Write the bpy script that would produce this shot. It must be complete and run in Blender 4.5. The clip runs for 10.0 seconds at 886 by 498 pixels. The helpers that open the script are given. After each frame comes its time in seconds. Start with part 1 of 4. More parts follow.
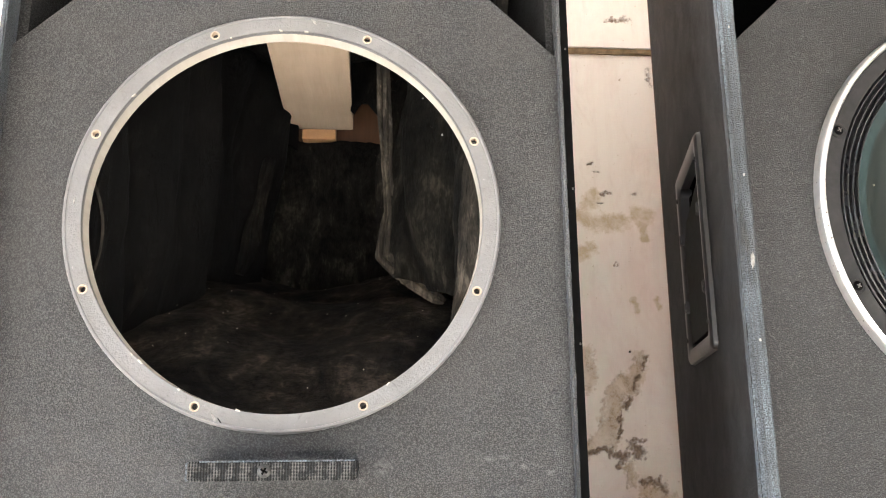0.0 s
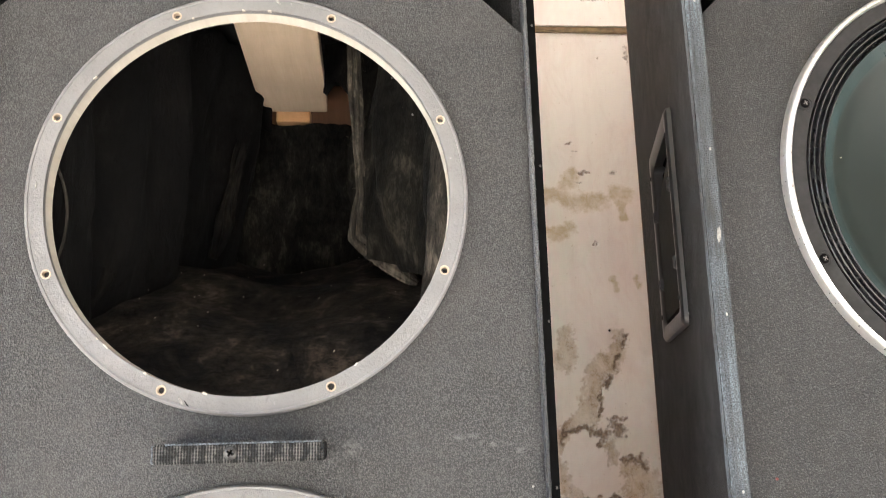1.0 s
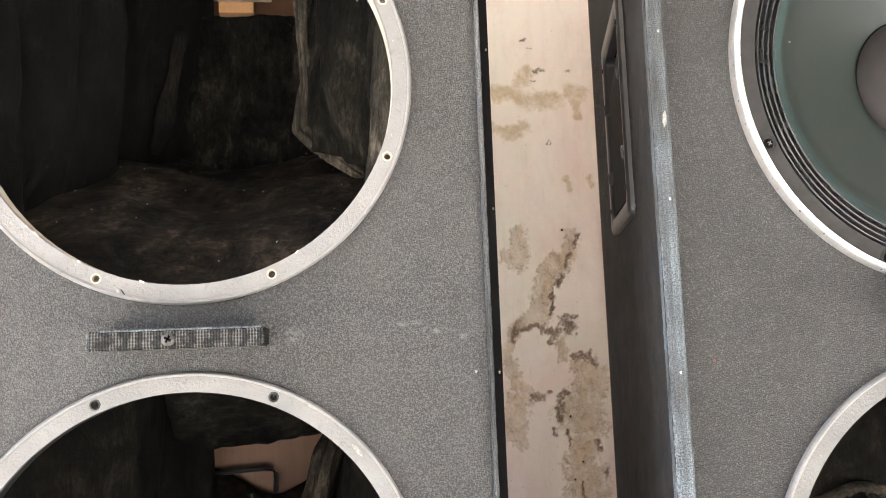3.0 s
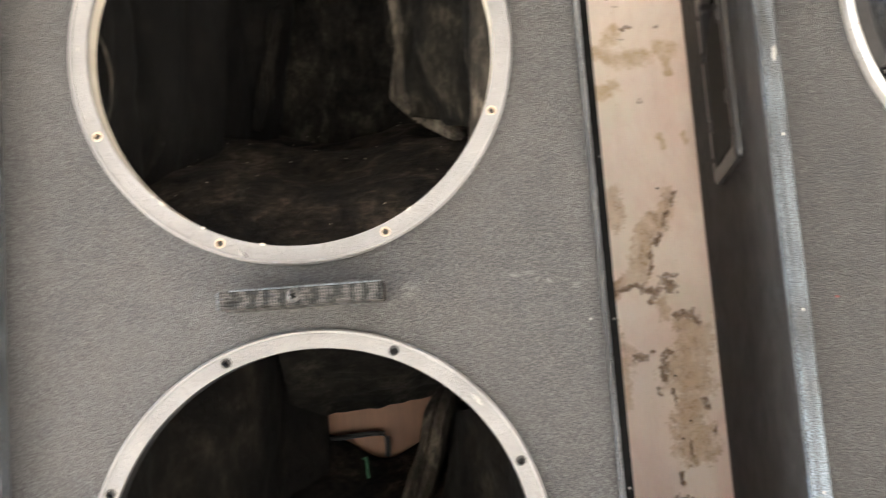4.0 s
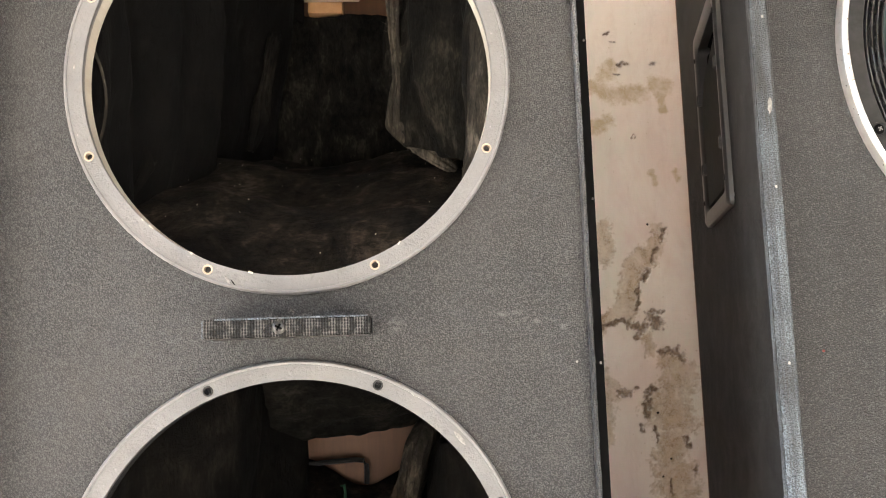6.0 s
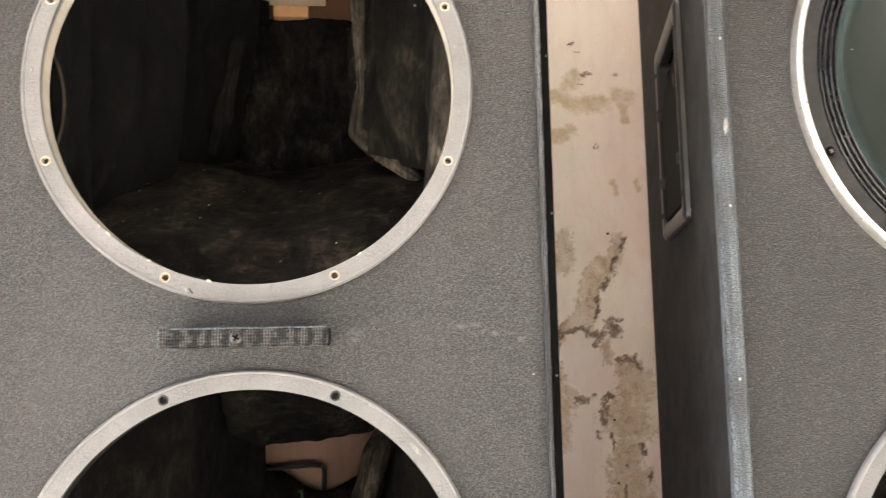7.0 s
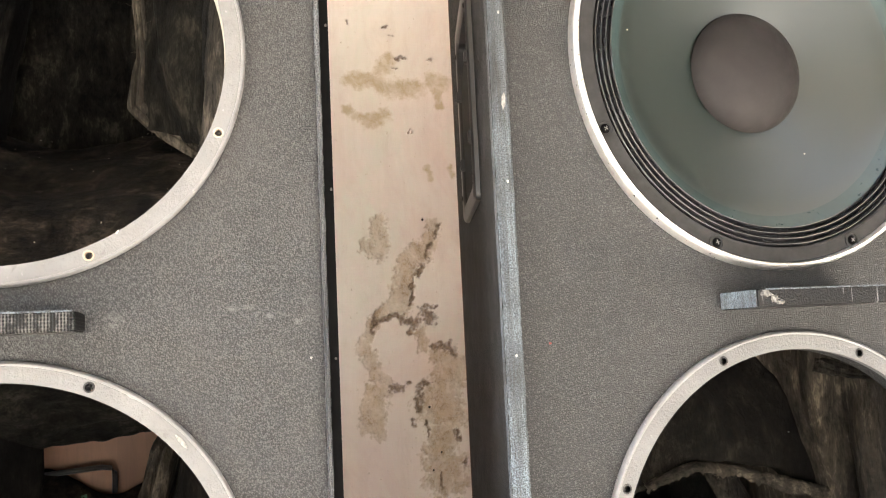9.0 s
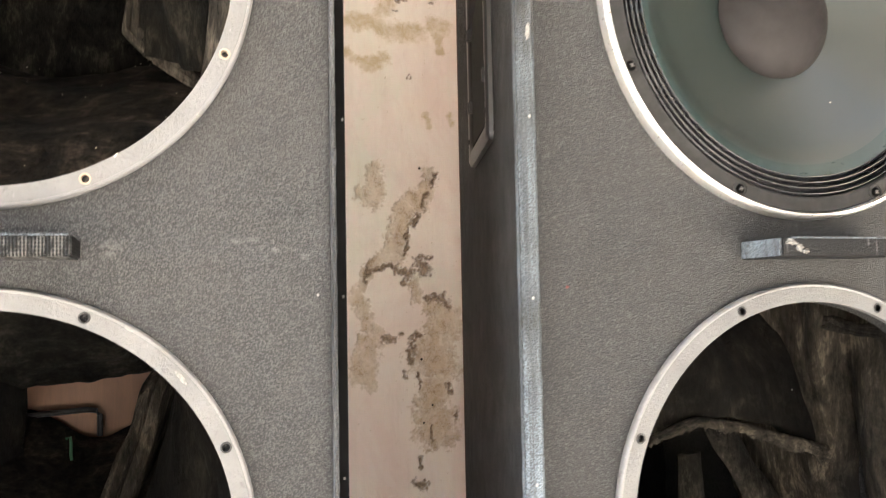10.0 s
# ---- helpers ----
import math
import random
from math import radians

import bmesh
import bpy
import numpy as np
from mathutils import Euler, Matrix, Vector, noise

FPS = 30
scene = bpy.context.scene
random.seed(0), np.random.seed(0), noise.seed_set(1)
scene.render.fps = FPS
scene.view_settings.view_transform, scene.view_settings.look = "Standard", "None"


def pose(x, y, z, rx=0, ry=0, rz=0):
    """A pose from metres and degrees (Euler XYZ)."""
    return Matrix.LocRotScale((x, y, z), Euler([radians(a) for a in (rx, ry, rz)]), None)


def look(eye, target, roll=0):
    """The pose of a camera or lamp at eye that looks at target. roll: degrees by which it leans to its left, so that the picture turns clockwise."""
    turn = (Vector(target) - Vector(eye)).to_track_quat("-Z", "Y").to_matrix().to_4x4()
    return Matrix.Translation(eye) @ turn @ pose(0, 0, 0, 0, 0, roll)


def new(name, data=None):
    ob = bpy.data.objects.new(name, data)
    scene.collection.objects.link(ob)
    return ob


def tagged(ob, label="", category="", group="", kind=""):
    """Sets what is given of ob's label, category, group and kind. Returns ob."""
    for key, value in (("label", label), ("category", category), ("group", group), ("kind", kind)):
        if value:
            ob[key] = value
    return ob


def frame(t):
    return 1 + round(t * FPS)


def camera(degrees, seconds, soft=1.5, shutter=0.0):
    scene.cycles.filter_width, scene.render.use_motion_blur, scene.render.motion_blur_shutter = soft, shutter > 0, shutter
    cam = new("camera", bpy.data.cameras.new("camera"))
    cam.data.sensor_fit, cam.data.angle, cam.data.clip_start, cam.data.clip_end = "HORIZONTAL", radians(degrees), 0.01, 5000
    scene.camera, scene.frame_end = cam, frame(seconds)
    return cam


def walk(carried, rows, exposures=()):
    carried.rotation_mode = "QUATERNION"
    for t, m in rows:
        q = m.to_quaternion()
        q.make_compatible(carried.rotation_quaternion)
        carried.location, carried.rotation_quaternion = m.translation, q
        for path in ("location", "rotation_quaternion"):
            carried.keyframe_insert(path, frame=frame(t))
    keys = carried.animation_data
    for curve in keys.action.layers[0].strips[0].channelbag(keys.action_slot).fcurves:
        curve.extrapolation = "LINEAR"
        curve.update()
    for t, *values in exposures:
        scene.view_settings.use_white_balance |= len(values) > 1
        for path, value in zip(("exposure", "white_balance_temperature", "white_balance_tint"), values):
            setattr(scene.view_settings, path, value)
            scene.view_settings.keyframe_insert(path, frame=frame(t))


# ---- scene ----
cam = camera(54.9, 10.0, 1.0, 0.4)
EXPOSURES = [(0.0, 3.86, 5820, 10), (1.5, 3.78, 5920, 10), (2.2, 3.74, 5970, 10), (3.3, 4.3, 5920, 10), (3.6, 4.28, 5970, 10), (4.0, 4.16, 6170, 10), (4.5, 3.89, 6170, 11), (5.7, 3.81, 6170, 11), (6.8, 3.92, 6220, 11), (7.5, 3.95, 6220, 11), (8.0, 4.24, 6220, 10), (10.0, 4.24, 6220, 10)]
PATH = [
    (0, (0.094, -0.885, 0.67), (0.255, 1.054, 1.133), -0.6),
    (0.5, (0.111, -0.882, 0.675), (0.281, 1.058, 1.131), -1.4),
    (1, (0.121, -0.882, 0.665), (0.3, 1.063, 1.092), -1.6),
    (1.5, (0.123, -0.87, 0.648), (0.296, 1.088, 1.017), -1.8),
    (2, (0.142, -0.861, 0.645), (0.359, 1.103, 0.954), -2.1),
    (2.2, (0.151, -0.858, 0.637), (0.397, 1.106, 0.926), -2.0),
    (3.3, (0.141, -0.868, 0.64), (0.415, 1.1, 0.86), -2.5),
    (3.5, (0.144, -0.869, 0.648), (0.415, 1.099, 0.877), -4.0),
    (3.7, (0.135, -0.865, 0.641), (0.36, 1.109, 0.871), -5.2),
    (3.8, (0.121, -0.858, 0.631), (0.309, 1.12, 0.86), -5.5),
    (3.9, (0.121, -0.863, 0.607), (0.248, 1.116, 0.866), -5.1),
    (4, (0.108, -0.869, 0.607), (0.185, 1.12, 0.807), -4.4),
    (4.1, (0.112, -0.874, 0.588), (0.122, 1.115, 0.799), -3.4),
    (4.2, (0.107, -0.89, 0.598), (0.092, 1.101, 0.782), -2.9),
    (4.5, (0.11, -0.892, 0.604), (0.081, 1.099, 0.791), -1.9),
    (5, (0.115, -0.885, 0.625), (0.147, 1.102, 0.854), -2.9),
    (5.5, (0.111, -0.874, 0.628), (0.183, 1.109, 0.876), -2.9),
    (6.8, (0.105, -0.865, 0.628), (0.264, 1.118, 0.839), -0.6),
    (7, (0.112, -0.874, 0.641), (0.302, 1.104, 0.871), -1.2),
    (7.5, (0.14, -0.847, 0.637), (0.461, 1.113, 0.868), -2.8),
    (8, (0.176, -0.843, 0.64), (0.63, 1.092, 0.861), -3.1),
    (8.5, (0.187, -0.847, 0.635), (0.697, 1.074, 0.861), -3.0),
    (9, (0.193, -0.848, 0.624), (0.721, 1.07, 0.834), -2.7),
    (9.5, (0.198, -0.844, 0.615), (0.741, 1.073, 0.789), -1.8),
    (9.7, (0.19, -0.834, 0.608), (0.752, 1.078, 0.784), -1.6),
    (9.8, (0.187, -0.826, 0.615), (0.747, 1.089, 0.755), -1.4),
    (10, (0.168, -0.8, 0.603), (0.747, 1.11, 0.727), -1.1),
]
walk(cam, [(t, look(eye, target, roll)) for t, eye, target, roll in PATH], EXPOSURES)

# ---- light ----
SUN_WAY = Vector((0.62, 0.54, -0.72)).normalized()
world = bpy.data.worlds.new("sky")
scene.world = world
world.use_nodes = True
wn = world.node_tree
sky = wn.nodes.new("ShaderNodeTexSky")
sky.sky_type, sky.sun_disc = "NISHITA", False
sky.sun_elevation = math.asin(-SUN_WAY.z)
sky.sun_rotation = math.atan2(-SUN_WAY.x, -SUN_WAY.y)
wn.links.new(sky.outputs[0], wn.nodes["Background"].inputs[0])
wn.nodes["Background"].inputs[1].default_value = 0.10
sun = new("sun", bpy.data.lights.new("sun", "SUN"))
sun.data.energy, sun.data.angle, sun.data.color = 5.0, radians(0.5), (1.0, 0.95, 0.88)
sun.matrix_world = look((0, 0, 6), Vector((0, 0, 6)) + SUN_WAY)


# ---- materials ----
class Nodes:
    """A small helper for node materials in object coordinates (metres)."""

    def __init__(self, name, rough=0.6, metal=0.0, spec=0.5):
        self.mat = bpy.data.materials.new(name)
        self.mat.use_nodes = True
        self.tree = self.mat.node_tree
        self.bsdf = self.tree.nodes["Principled BSDF"]
        self.put("Roughness", rough)
        self.put("Metallic", metal)
        self.put("Specular IOR Level", spec)
        self.place = self.make("ShaderNodeTexCoord").outputs["Object"]

    def make(self, kind):
        return self.tree.nodes.new(kind)

    def link(self, a, b):
        self.tree.links.new(a, b)

    def put(self, socket, value):
        s = self.bsdf.inputs[socket]
        if isinstance(value, bpy.types.NodeSocket):
            self.link(value, s)
        elif isinstance(value, tuple):
            s.default_value = (*value, 1.0)
        else:
            s.default_value = value

    def scaled(self, stretch):
        m = self.make("ShaderNodeMapping")
        m.inputs["Scale"].default_value = stretch
        self.link(self.place, m.inputs["Vector"])
        return m.outputs[0]

    def noise(self, scale, detail=4, rough=0.6, stretch=None, warp=0.0):
        n = self.make("ShaderNodeTexNoise")
        n.inputs["Scale"].default_value, n.inputs["Detail"].default_value = scale, detail
        n.inputs["Roughness"].default_value, n.inputs["Distortion"].default_value = rough, warp
        self.link(self.scaled(stretch) if stretch else self.place, n.inputs["Vector"])
        return n.outputs["Fac"]

    def cells(self, scale, stretch=None):
        n = self.make("ShaderNodeTexVoronoi")
        n.inputs["Scale"].default_value = scale
        self.link(self.scaled(stretch) if stretch else self.place, n.inputs["Vector"])
        return n.outputs["Distance"]

    def ramp(self, fac, stops):
        r = self.make("ShaderNodeValToRGB")
        el = r.color_ramp.elements
        while len(el) < len(stops):
            el.new(0.5)
        for e, (at, c) in zip(el, stops):
            e.position, e.color = at, ((c, c, c, 1) if isinstance(c, (int, float)) else (*c, 1))
        self.link(fac, r.inputs[0])
        return r.outputs[0]

    def mix(self, fac, a, b, blend="MIX"):
        m = self.make("ShaderNodeMix")
        m.data_type, m.blend_type = "RGBA", blend
        for sock, v in ((m.inputs[0], fac), (m.inputs[6], a), (m.inputs[7], b)):
            if isinstance(v, bpy.types.NodeSocket):
                self.link(v, sock)
            elif isinstance(v, tuple):
                sock.default_value = (*v, 1)
            else:
                sock.default_value = v
        return m.outputs[2]

    def sums(self, op, a, b=0.0, c=0.0):
        m = self.make("ShaderNodeMath")
        m.operation = op
        for sock, v in zip(m.inputs, (a, b, c)):
            if isinstance(v, bpy.types.NodeSocket):
                self.link(v, sock)
            else:
                sock.default_value = v
        return m.outputs[0]

    def blot(self, x, z, rx, rz):
        """1 in an ellipse round (x, z), fading to 0 at its rim."""
        m = self.make("ShaderNodeMapping")
        m.inputs["Location"].default_value = (-x / rx, 0, -z / rz)
        m.inputs["Scale"].default_value = (1 / rx, 0, 1 / rz)
        self.link(self.place, m.inputs["Vector"])
        d = self.make("ShaderNodeVectorMath")
        d.operation = "LENGTH"
        self.link(m.outputs[0], d.inputs[0])
        return self.ramp(d.outputs["Value"], [(0.15, 1.0), (1.0, 0.0)])

    def attribute(self, name):
        a = self.make("ShaderNodeAttribute")
        a.attribute_name = name
        return a.outputs["Fac"]

    def bump(self, height, distance, strength=1.0, after=None):
        b = self.make("ShaderNodeBump")
        b.inputs["Distance"].default_value, b.inputs["Strength"].default_value = distance, strength
        self.link(height, b.inputs["Height"])
        if after:
            self.link(after, b.inputs["Normal"])
        self.link(b.outputs[0], self.bsdf.inputs["Normal"])
        return b.outputs[0]


def speckled_paint(name, scuffs=(), dusty=0.55, dark=0.003, pale=0.050, relief=0.0012, gloss=0.5, shine=(0.32, 0.46), grains=(0.40, 0.66)):
    """Black spatter-textured cabinet paint: small hard grains, dust in the hollows, scuffs."""
    n = Nodes(name, 0.45, 0.0, gloss)
    fine = n.noise(900, 3, 0.6, None, 0.6)
    grain = n.sums("SUBTRACT", n.sums("ADD", fine, n.sums("MULTIPLY", n.noise(420, 2, 0.5), 0.5)), n.sums("MULTIPLY", n.cells(560), 0.55))
    col = n.mix(n.ramp(grain, [(grains[0], 0.0), (grains[1], 1.0)]), (dark,) * 3, (pale, pale * 0.995, pale * 0.985))
    dust = n.ramp(n.noise(7, 5, 0.65), [(0.45, 0.0), (0.8, dusty)])
    col = n.mix(dust, col, (0.036, 0.034, 0.032))
    for x, z, rx, rz in scuffs:
        m = n.sums("MULTIPLY", n.blot(x, z, rx, rz), n.ramp(n.noise(130, 3, 0.6, (1, 1, 2.0)), [(0.45, 0.0), (0.62, 0.8)]))
        col = n.mix(m, col, (0.085, 0.083, 0.08))
    n.put("Base Color", col)
    n.put("Roughness", n.ramp(n.noise(25, 4), [(0.3, shine[0]), (0.7, shine[1])]))
    n.bump(grain, relief, 1.0)
    return n.mat


def worn_edge(name, cold=0.42, primer=(0.255, 0.315, 0.37)):
    """Dark paint rubbed through to blue-grey primer in streaks along the panel's edge."""
    n = Nodes(name, 0.45)
    streak = n.noise(160, 5, 0.7, (1, 1, 0.05))
    broad = n.noise(3.5, 4, 0.6, (1, 1, 0.8))
    grit = n.noise(620, 2, 0.55)
    both = n.sums("ADD", n.sums("MULTIPLY", streak, 0.3), n.sums("MULTIPLY", broad, 0.75))
    m = n.ramp(both, [(0.44, 0.0), (0.66, min(1.0, cold * 1.5))])
    col = n.mix(m, (0.030, 0.032, 0.034), primer)
    col = n.mix(n.ramp(grit, [(0.42, 0.75), (0.60, 0.0)]), col, (0.010, 0.011, 0.012))
    n.put("Base Color", col)
    n.bump(grit, 0.004, 1.0)
    return n.mat


def ring_paint(name, base, pale):
    """Brushed-on ring paint, rubbed and knocked."""
    n = Nodes(name, 0.45)
    col = n.mix(n.ramp(n.noise(14, 5, 0.65), [(0.35, 0.0), (0.7, 1.0)]), base, pale)
    rub = n.ramp(n.noise(90, 6, 0.75, None, 0.8), [(0.56, 0.0), (0.68, 0.6)])
    col = n.mix(rub, col, tuple(c * 0.68 for c in base))
    worn = n.ramp(n.noise(160, 5, 0.7, None, 0.5), [(0.64, 0.0), (0.70, 0.7)])
    n.put("Base Color", n.mix(worn, col, tuple(min(0.8, c * 1.6) for c in pale)))
    n.bump(n.noise(300, 4, 0.6), 0.0012, 0.8)
    return n.mat


def wood(name, pale, dark, grain=(1, 0.08, 1), rough=0.6):
    n = Nodes(name, rough)
    lines = n.noise(70, 6, 0.7, grain, 0.4)
    col = n.mix(n.ramp(lines, [(0.3, 0.0), (0.72, 1.0)]), pale, dark)
    n.put("Base Color", n.mix(n.ramp(n.noise(9, 3), [(0.4, 0.0), (0.8, 0.5)]), col, tuple(c * 0.8 for c in dark)))
    n.bump(lines, 0.0005, 0.5)
    return n.mat


def plain(name, base, rough=0.5, metal=0.0, vary=0.25, scale=40, bump=0.0002, spec=0.5, mottle=0.1):
    n = Nodes(name, rough, metal, spec)
    f = n.noise(scale, 5, 0.65)
    n.put("Base Color", n.mix(n.ramp(f, [(0.3, 0.0), (0.7, 1.0)]), tuple(c * (1 - vary) for c in base), tuple(c * (1 + vary) for c in base)))
    n.put("Roughness", n.ramp(n.noise(scale * 3, 3), [(0.3, max(0.05, rough - mottle)), (0.7, min(1, rough + mottle))]))
    n.bump(n.noise(scale * 6, 3), bump, 0.6)
    return n.mat


def paper_cone(name):
    """Pressed paper with an even satin lacquer."""
    n = Nodes(name, 0.33, 0.0, 0.8)
    f = n.noise(14, 5, 0.6)
    n.put("Base Color", n.mix(f, (0.0050, 0.0095, 0.0080), (0.0085, 0.0125, 0.0108)))
    n.bump(n.noise(700, 3), 0.00004, 0.5)
    return n.mat


def fleece(name, dark, pale, stretch=(1, 1, 0.35)):
    """Felted wadding: clouds of dust, drawn-out fibres and a soft nap."""
    n = Nodes(name, 0.95, 0, 0.15)
    fibre = n.noise(150, 9, 0.8, stretch, 0.35)
    cloud = n.noise(16, 6, 0.7, (1, 1, 0.6), 0.5)
    lump = n.noise(32, 4, 0.6, (1, 1, 0.7), 0.6)
    both = n.sums("ADD", n.sums("MULTIPLY", fibre, 0.42), n.sums("MULTIPLY", cloud, 0.62))
    n.put("Base Color", n.ramp(both, [(0.44, dark), (0.55, tuple(0.5 * a + 0.22 * b for a, b in zip(dark, pale))), (0.66, pale)]))
    n.bump(fibre, 0.010, 0.9, n.bump(lump, 0.012, 0.8))
    return n.mat


SCUFFS_L = ((0.219, 0.6625, 0.020, 0.004), (0.276, 0.648, 0.010, 0.005), (0.245, 0.655, 0.03, 0.004), (0.105, 0.655, 0.012, 0.010))
SCUFFS_R = ((0.0, 0.70, 0.05, 0.008),)
M_BAFFLE_L = speckled_paint("spatter_paint", SCUFFS_L)
M_BAFFLE_R = speckled_paint("spatter_paint_second", SCUFFS_R, 0.08, 0.0010, 0.052, 0.0014, 0.5, (0.32, 0.46), (0.48, 0.74))
M_SIDE = speckled_paint("spatter_paint_side", (), 0.05, 0.004, 0.034, 0.0010, 0.2, (0.6, 0.75))
M_EDGE = worn_edge("worn_panel_edge", 0.62)
M_ARRIS = worn_edge("rubbed_arris_paint", 0.36, (0.20, 0.205, 0.21))
M_EDGE_DARK = worn_edge("dark_panel_edge", 0.25)
# Black for the joint line, and for panel-edge shadow put into colour.
M_SHADE_AND_JOINT = plain("shade_and_joint_black", (0.0025, 0.0025, 0.0025), 0.95, 0, 0.3, 40, 0.0002, 0.05)
M_RING_GREY = ring_paint("grey_ring_paint", (0.106, 0.105, 0.104), (0.140, 0.138, 0.137))
M_RING_PALE = ring_paint("pale_ring_paint", (0.095, 0.094, 0.093), (0.131, 0.130, 0.128))
# Ring paint darkened to offset the strong light on the right ring.
M_RING_DARKENED = ring_paint("darkened_ring_paint", (0.065, 0.064, 0.064), (0.088, 0.088, 0.086))
M_LIP_GREY = ring_paint("grey_lip_paint", (0.113, 0.111, 0.111), (0.163, 0.161, 0.160))
M_LIP_PALE = ring_paint("pale_lip_paint", (0.118, 0.117, 0.115), (0.181, 0.179, 0.176))
M_PLY = wood("raw_plywood", (0.42, 0.395, 0.345), (0.33, 0.30, 0.245))
M_BORE = wood("torn_bore_rim", (0.40, 0.33, 0.25), (0.24, 0.18, 0.12))
M_PLY_PALE = wood("pale_plywood", (0.63, 0.50, 0.365), (0.52, 0.395, 0.27))
M_BOARD = wood("brown_board", (0.155, 0.074, 0.033), (0.11, 0.051, 0.023), (1, 1, 0.1))
M_PORT = wood("brown_port_board", (0.30, 0.20, 0.125), (0.21, 0.135, 0.08))
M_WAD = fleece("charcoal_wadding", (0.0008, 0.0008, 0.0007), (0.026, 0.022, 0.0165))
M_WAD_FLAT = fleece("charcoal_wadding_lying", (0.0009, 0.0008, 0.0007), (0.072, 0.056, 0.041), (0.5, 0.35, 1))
# Paler copy of the charcoal wadding for some of the sheets.
M_WAD_PALE = fleece("paler_wadding", (0.0014, 0.0014, 0.0011), (0.052, 0.046, 0.035))
# Copy of the charcoal wadding, with the chamber's shade put into its colour.
M_WAD_SHADED = fleece("shaded_wadding", (0.00025, 0.00027, 0.00028), (0.0082, 0.0074, 0.0064))
# Wadding copy with the light on front folds put into its colour.
M_WAD_LIGHT = fleece("brightened_grey_wadding", (0.003, 0.0027, 0.0022), (0.14, 0.12, 0.095), (1, 1, 0.22))
# The torn edge's lit look is put into a paler colour.
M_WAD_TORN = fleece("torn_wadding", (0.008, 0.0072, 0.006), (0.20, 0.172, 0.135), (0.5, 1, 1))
# Browner copy, brightened in colour where too little light reaches the folds.
M_WAD_BROWN = fleece("brightened_brown_wadding", (0.010, 0.0088, 0.0072), (0.175, 0.148, 0.113), (1, 1, 0.2))
# Pale colour paints the light on frayed edges and stray fibres.
M_WAD_LIT_EDGE = fleece("lit_frayed_wadding", (0.020, 0.018, 0.0145), (0.26, 0.225, 0.175), (1, 1, 0.12))
M_BLOCK = wood("orange_pine", (0.62, 0.36, 0.17), (0.50, 0.27, 0.12))
M_BLACK = plain("black_plastic", (0.009, 0.009, 0.009), 0.58, 0, 0.2)
M_PLATE = plain("worn_black_plastic", (0.014, 0.014, 0.0145), 0.34, 0, 0.15, 30, 0.00002, 0.45, 0.02)
M_FLAP = plain("smooth_black_plastic", (0.0022, 0.0026, 0.0025), 0.6, 0, 0.1, 40, 0.0, 0.06, 0.02)
M_RUBBER = plain("black_rubber", (0.014, 0.014, 0.015), 0.16, 0, 0.15, 40, 0.00002)
M_GASKET = plain("dark_gasket", (0.0055, 0.005, 0.0048), 0.85, 0, 0.25, 30)
M_RIM = plain("brushed_aluminium", (0.55, 0.54, 0.525), 0.36, 0.85, 0.1, 60)
M_CONE = paper_cone("green_grey_paper_cone")
M_GLUE = plain("teal_cone_lacquer", (0.016, 0.028, 0.028), 0.36, 0, 0.2, 30)
M_CAP = plain("brown_grey_dust_cap", (0.0095, 0.0078, 0.0076), 0.65, 0, 0.14, 16, 0.00015, 0.22)
M_STEEL = plain("dull_screw_steel", (0.012, 0.0115, 0.011), 0.42, 0.3)
M_ZINC = plain("bright_staple", (0.34, 0.33, 0.31), 0.5, 0.3)
# Dull zinc of the staples, also the painted glint on driver screws.
M_ZINC_DULL = plain("rusty_staple_and_glint", (0.10, 0.095, 0.088), 0.6, 0.3)
M_CHIP = plain("pale_chip", (0.18, 0.176, 0.165), 0.8, 0, 0.5, 260)
M_CHIP_DULL = plain("dull_scraped_wood", (0.085, 0.082, 0.076), 0.8, 0, 0.8, 420)
# Near-black that holds the shade of hollows; dark screws and a nick share it.
M_HOLE = plain("shaded_hole_and_screw", (0.003, 0.003, 0.003), 0.9, 0, 0.25, 40, 0.0002, 0.0)
M_CABLE = plain("black_cable", (0.010, 0.010, 0.010), 0.45)
M_GREEN = plain("green_wire", (0.015, 0.075, 0.032), 0.45)
M_FLECK = plain("wood_shaving", (0.62, 0.55, 0.42), 0.8)
M_CONCRETE = plain("pale_concrete", (0.63, 0.575, 0.495), 0.85, 0, 0.15, 6, 0.002)
# Dark tone keeps reflections in the cone's left side dim.
M_DARK_WALL = plain("dark_reflection_wall", (0.055, 0.05, 0.045), 0.9, 0, 0.2, 6, 0.002)
# Earth paled so that it bounces sunlight towards the cone.
M_EARTH = plain("light_bounce_earth", (0.42, 0.375, 0.31), 0.95, 0, 0.2, 5, 0.004)
M_ROOF = plain("added_ceiling_paint", (0.50, 0.48, 0.45), 0.85, 0, 0.05, 6, 0.001)
# Warm tone takes the blue out of reflections in the cone.
M_SKY_BLOCKER = plain("warm_blocker_plaster", (0.42, 0.29, 0.17), 0.9, 0, 0.15, 3, 0.002)
# Plaster of the unseen walls added for light.
M_ADDED_WALL = plain("added_wall_plaster", (0.60, 0.55, 0.48), 0.9, 0, 0.15, 6, 0.002)


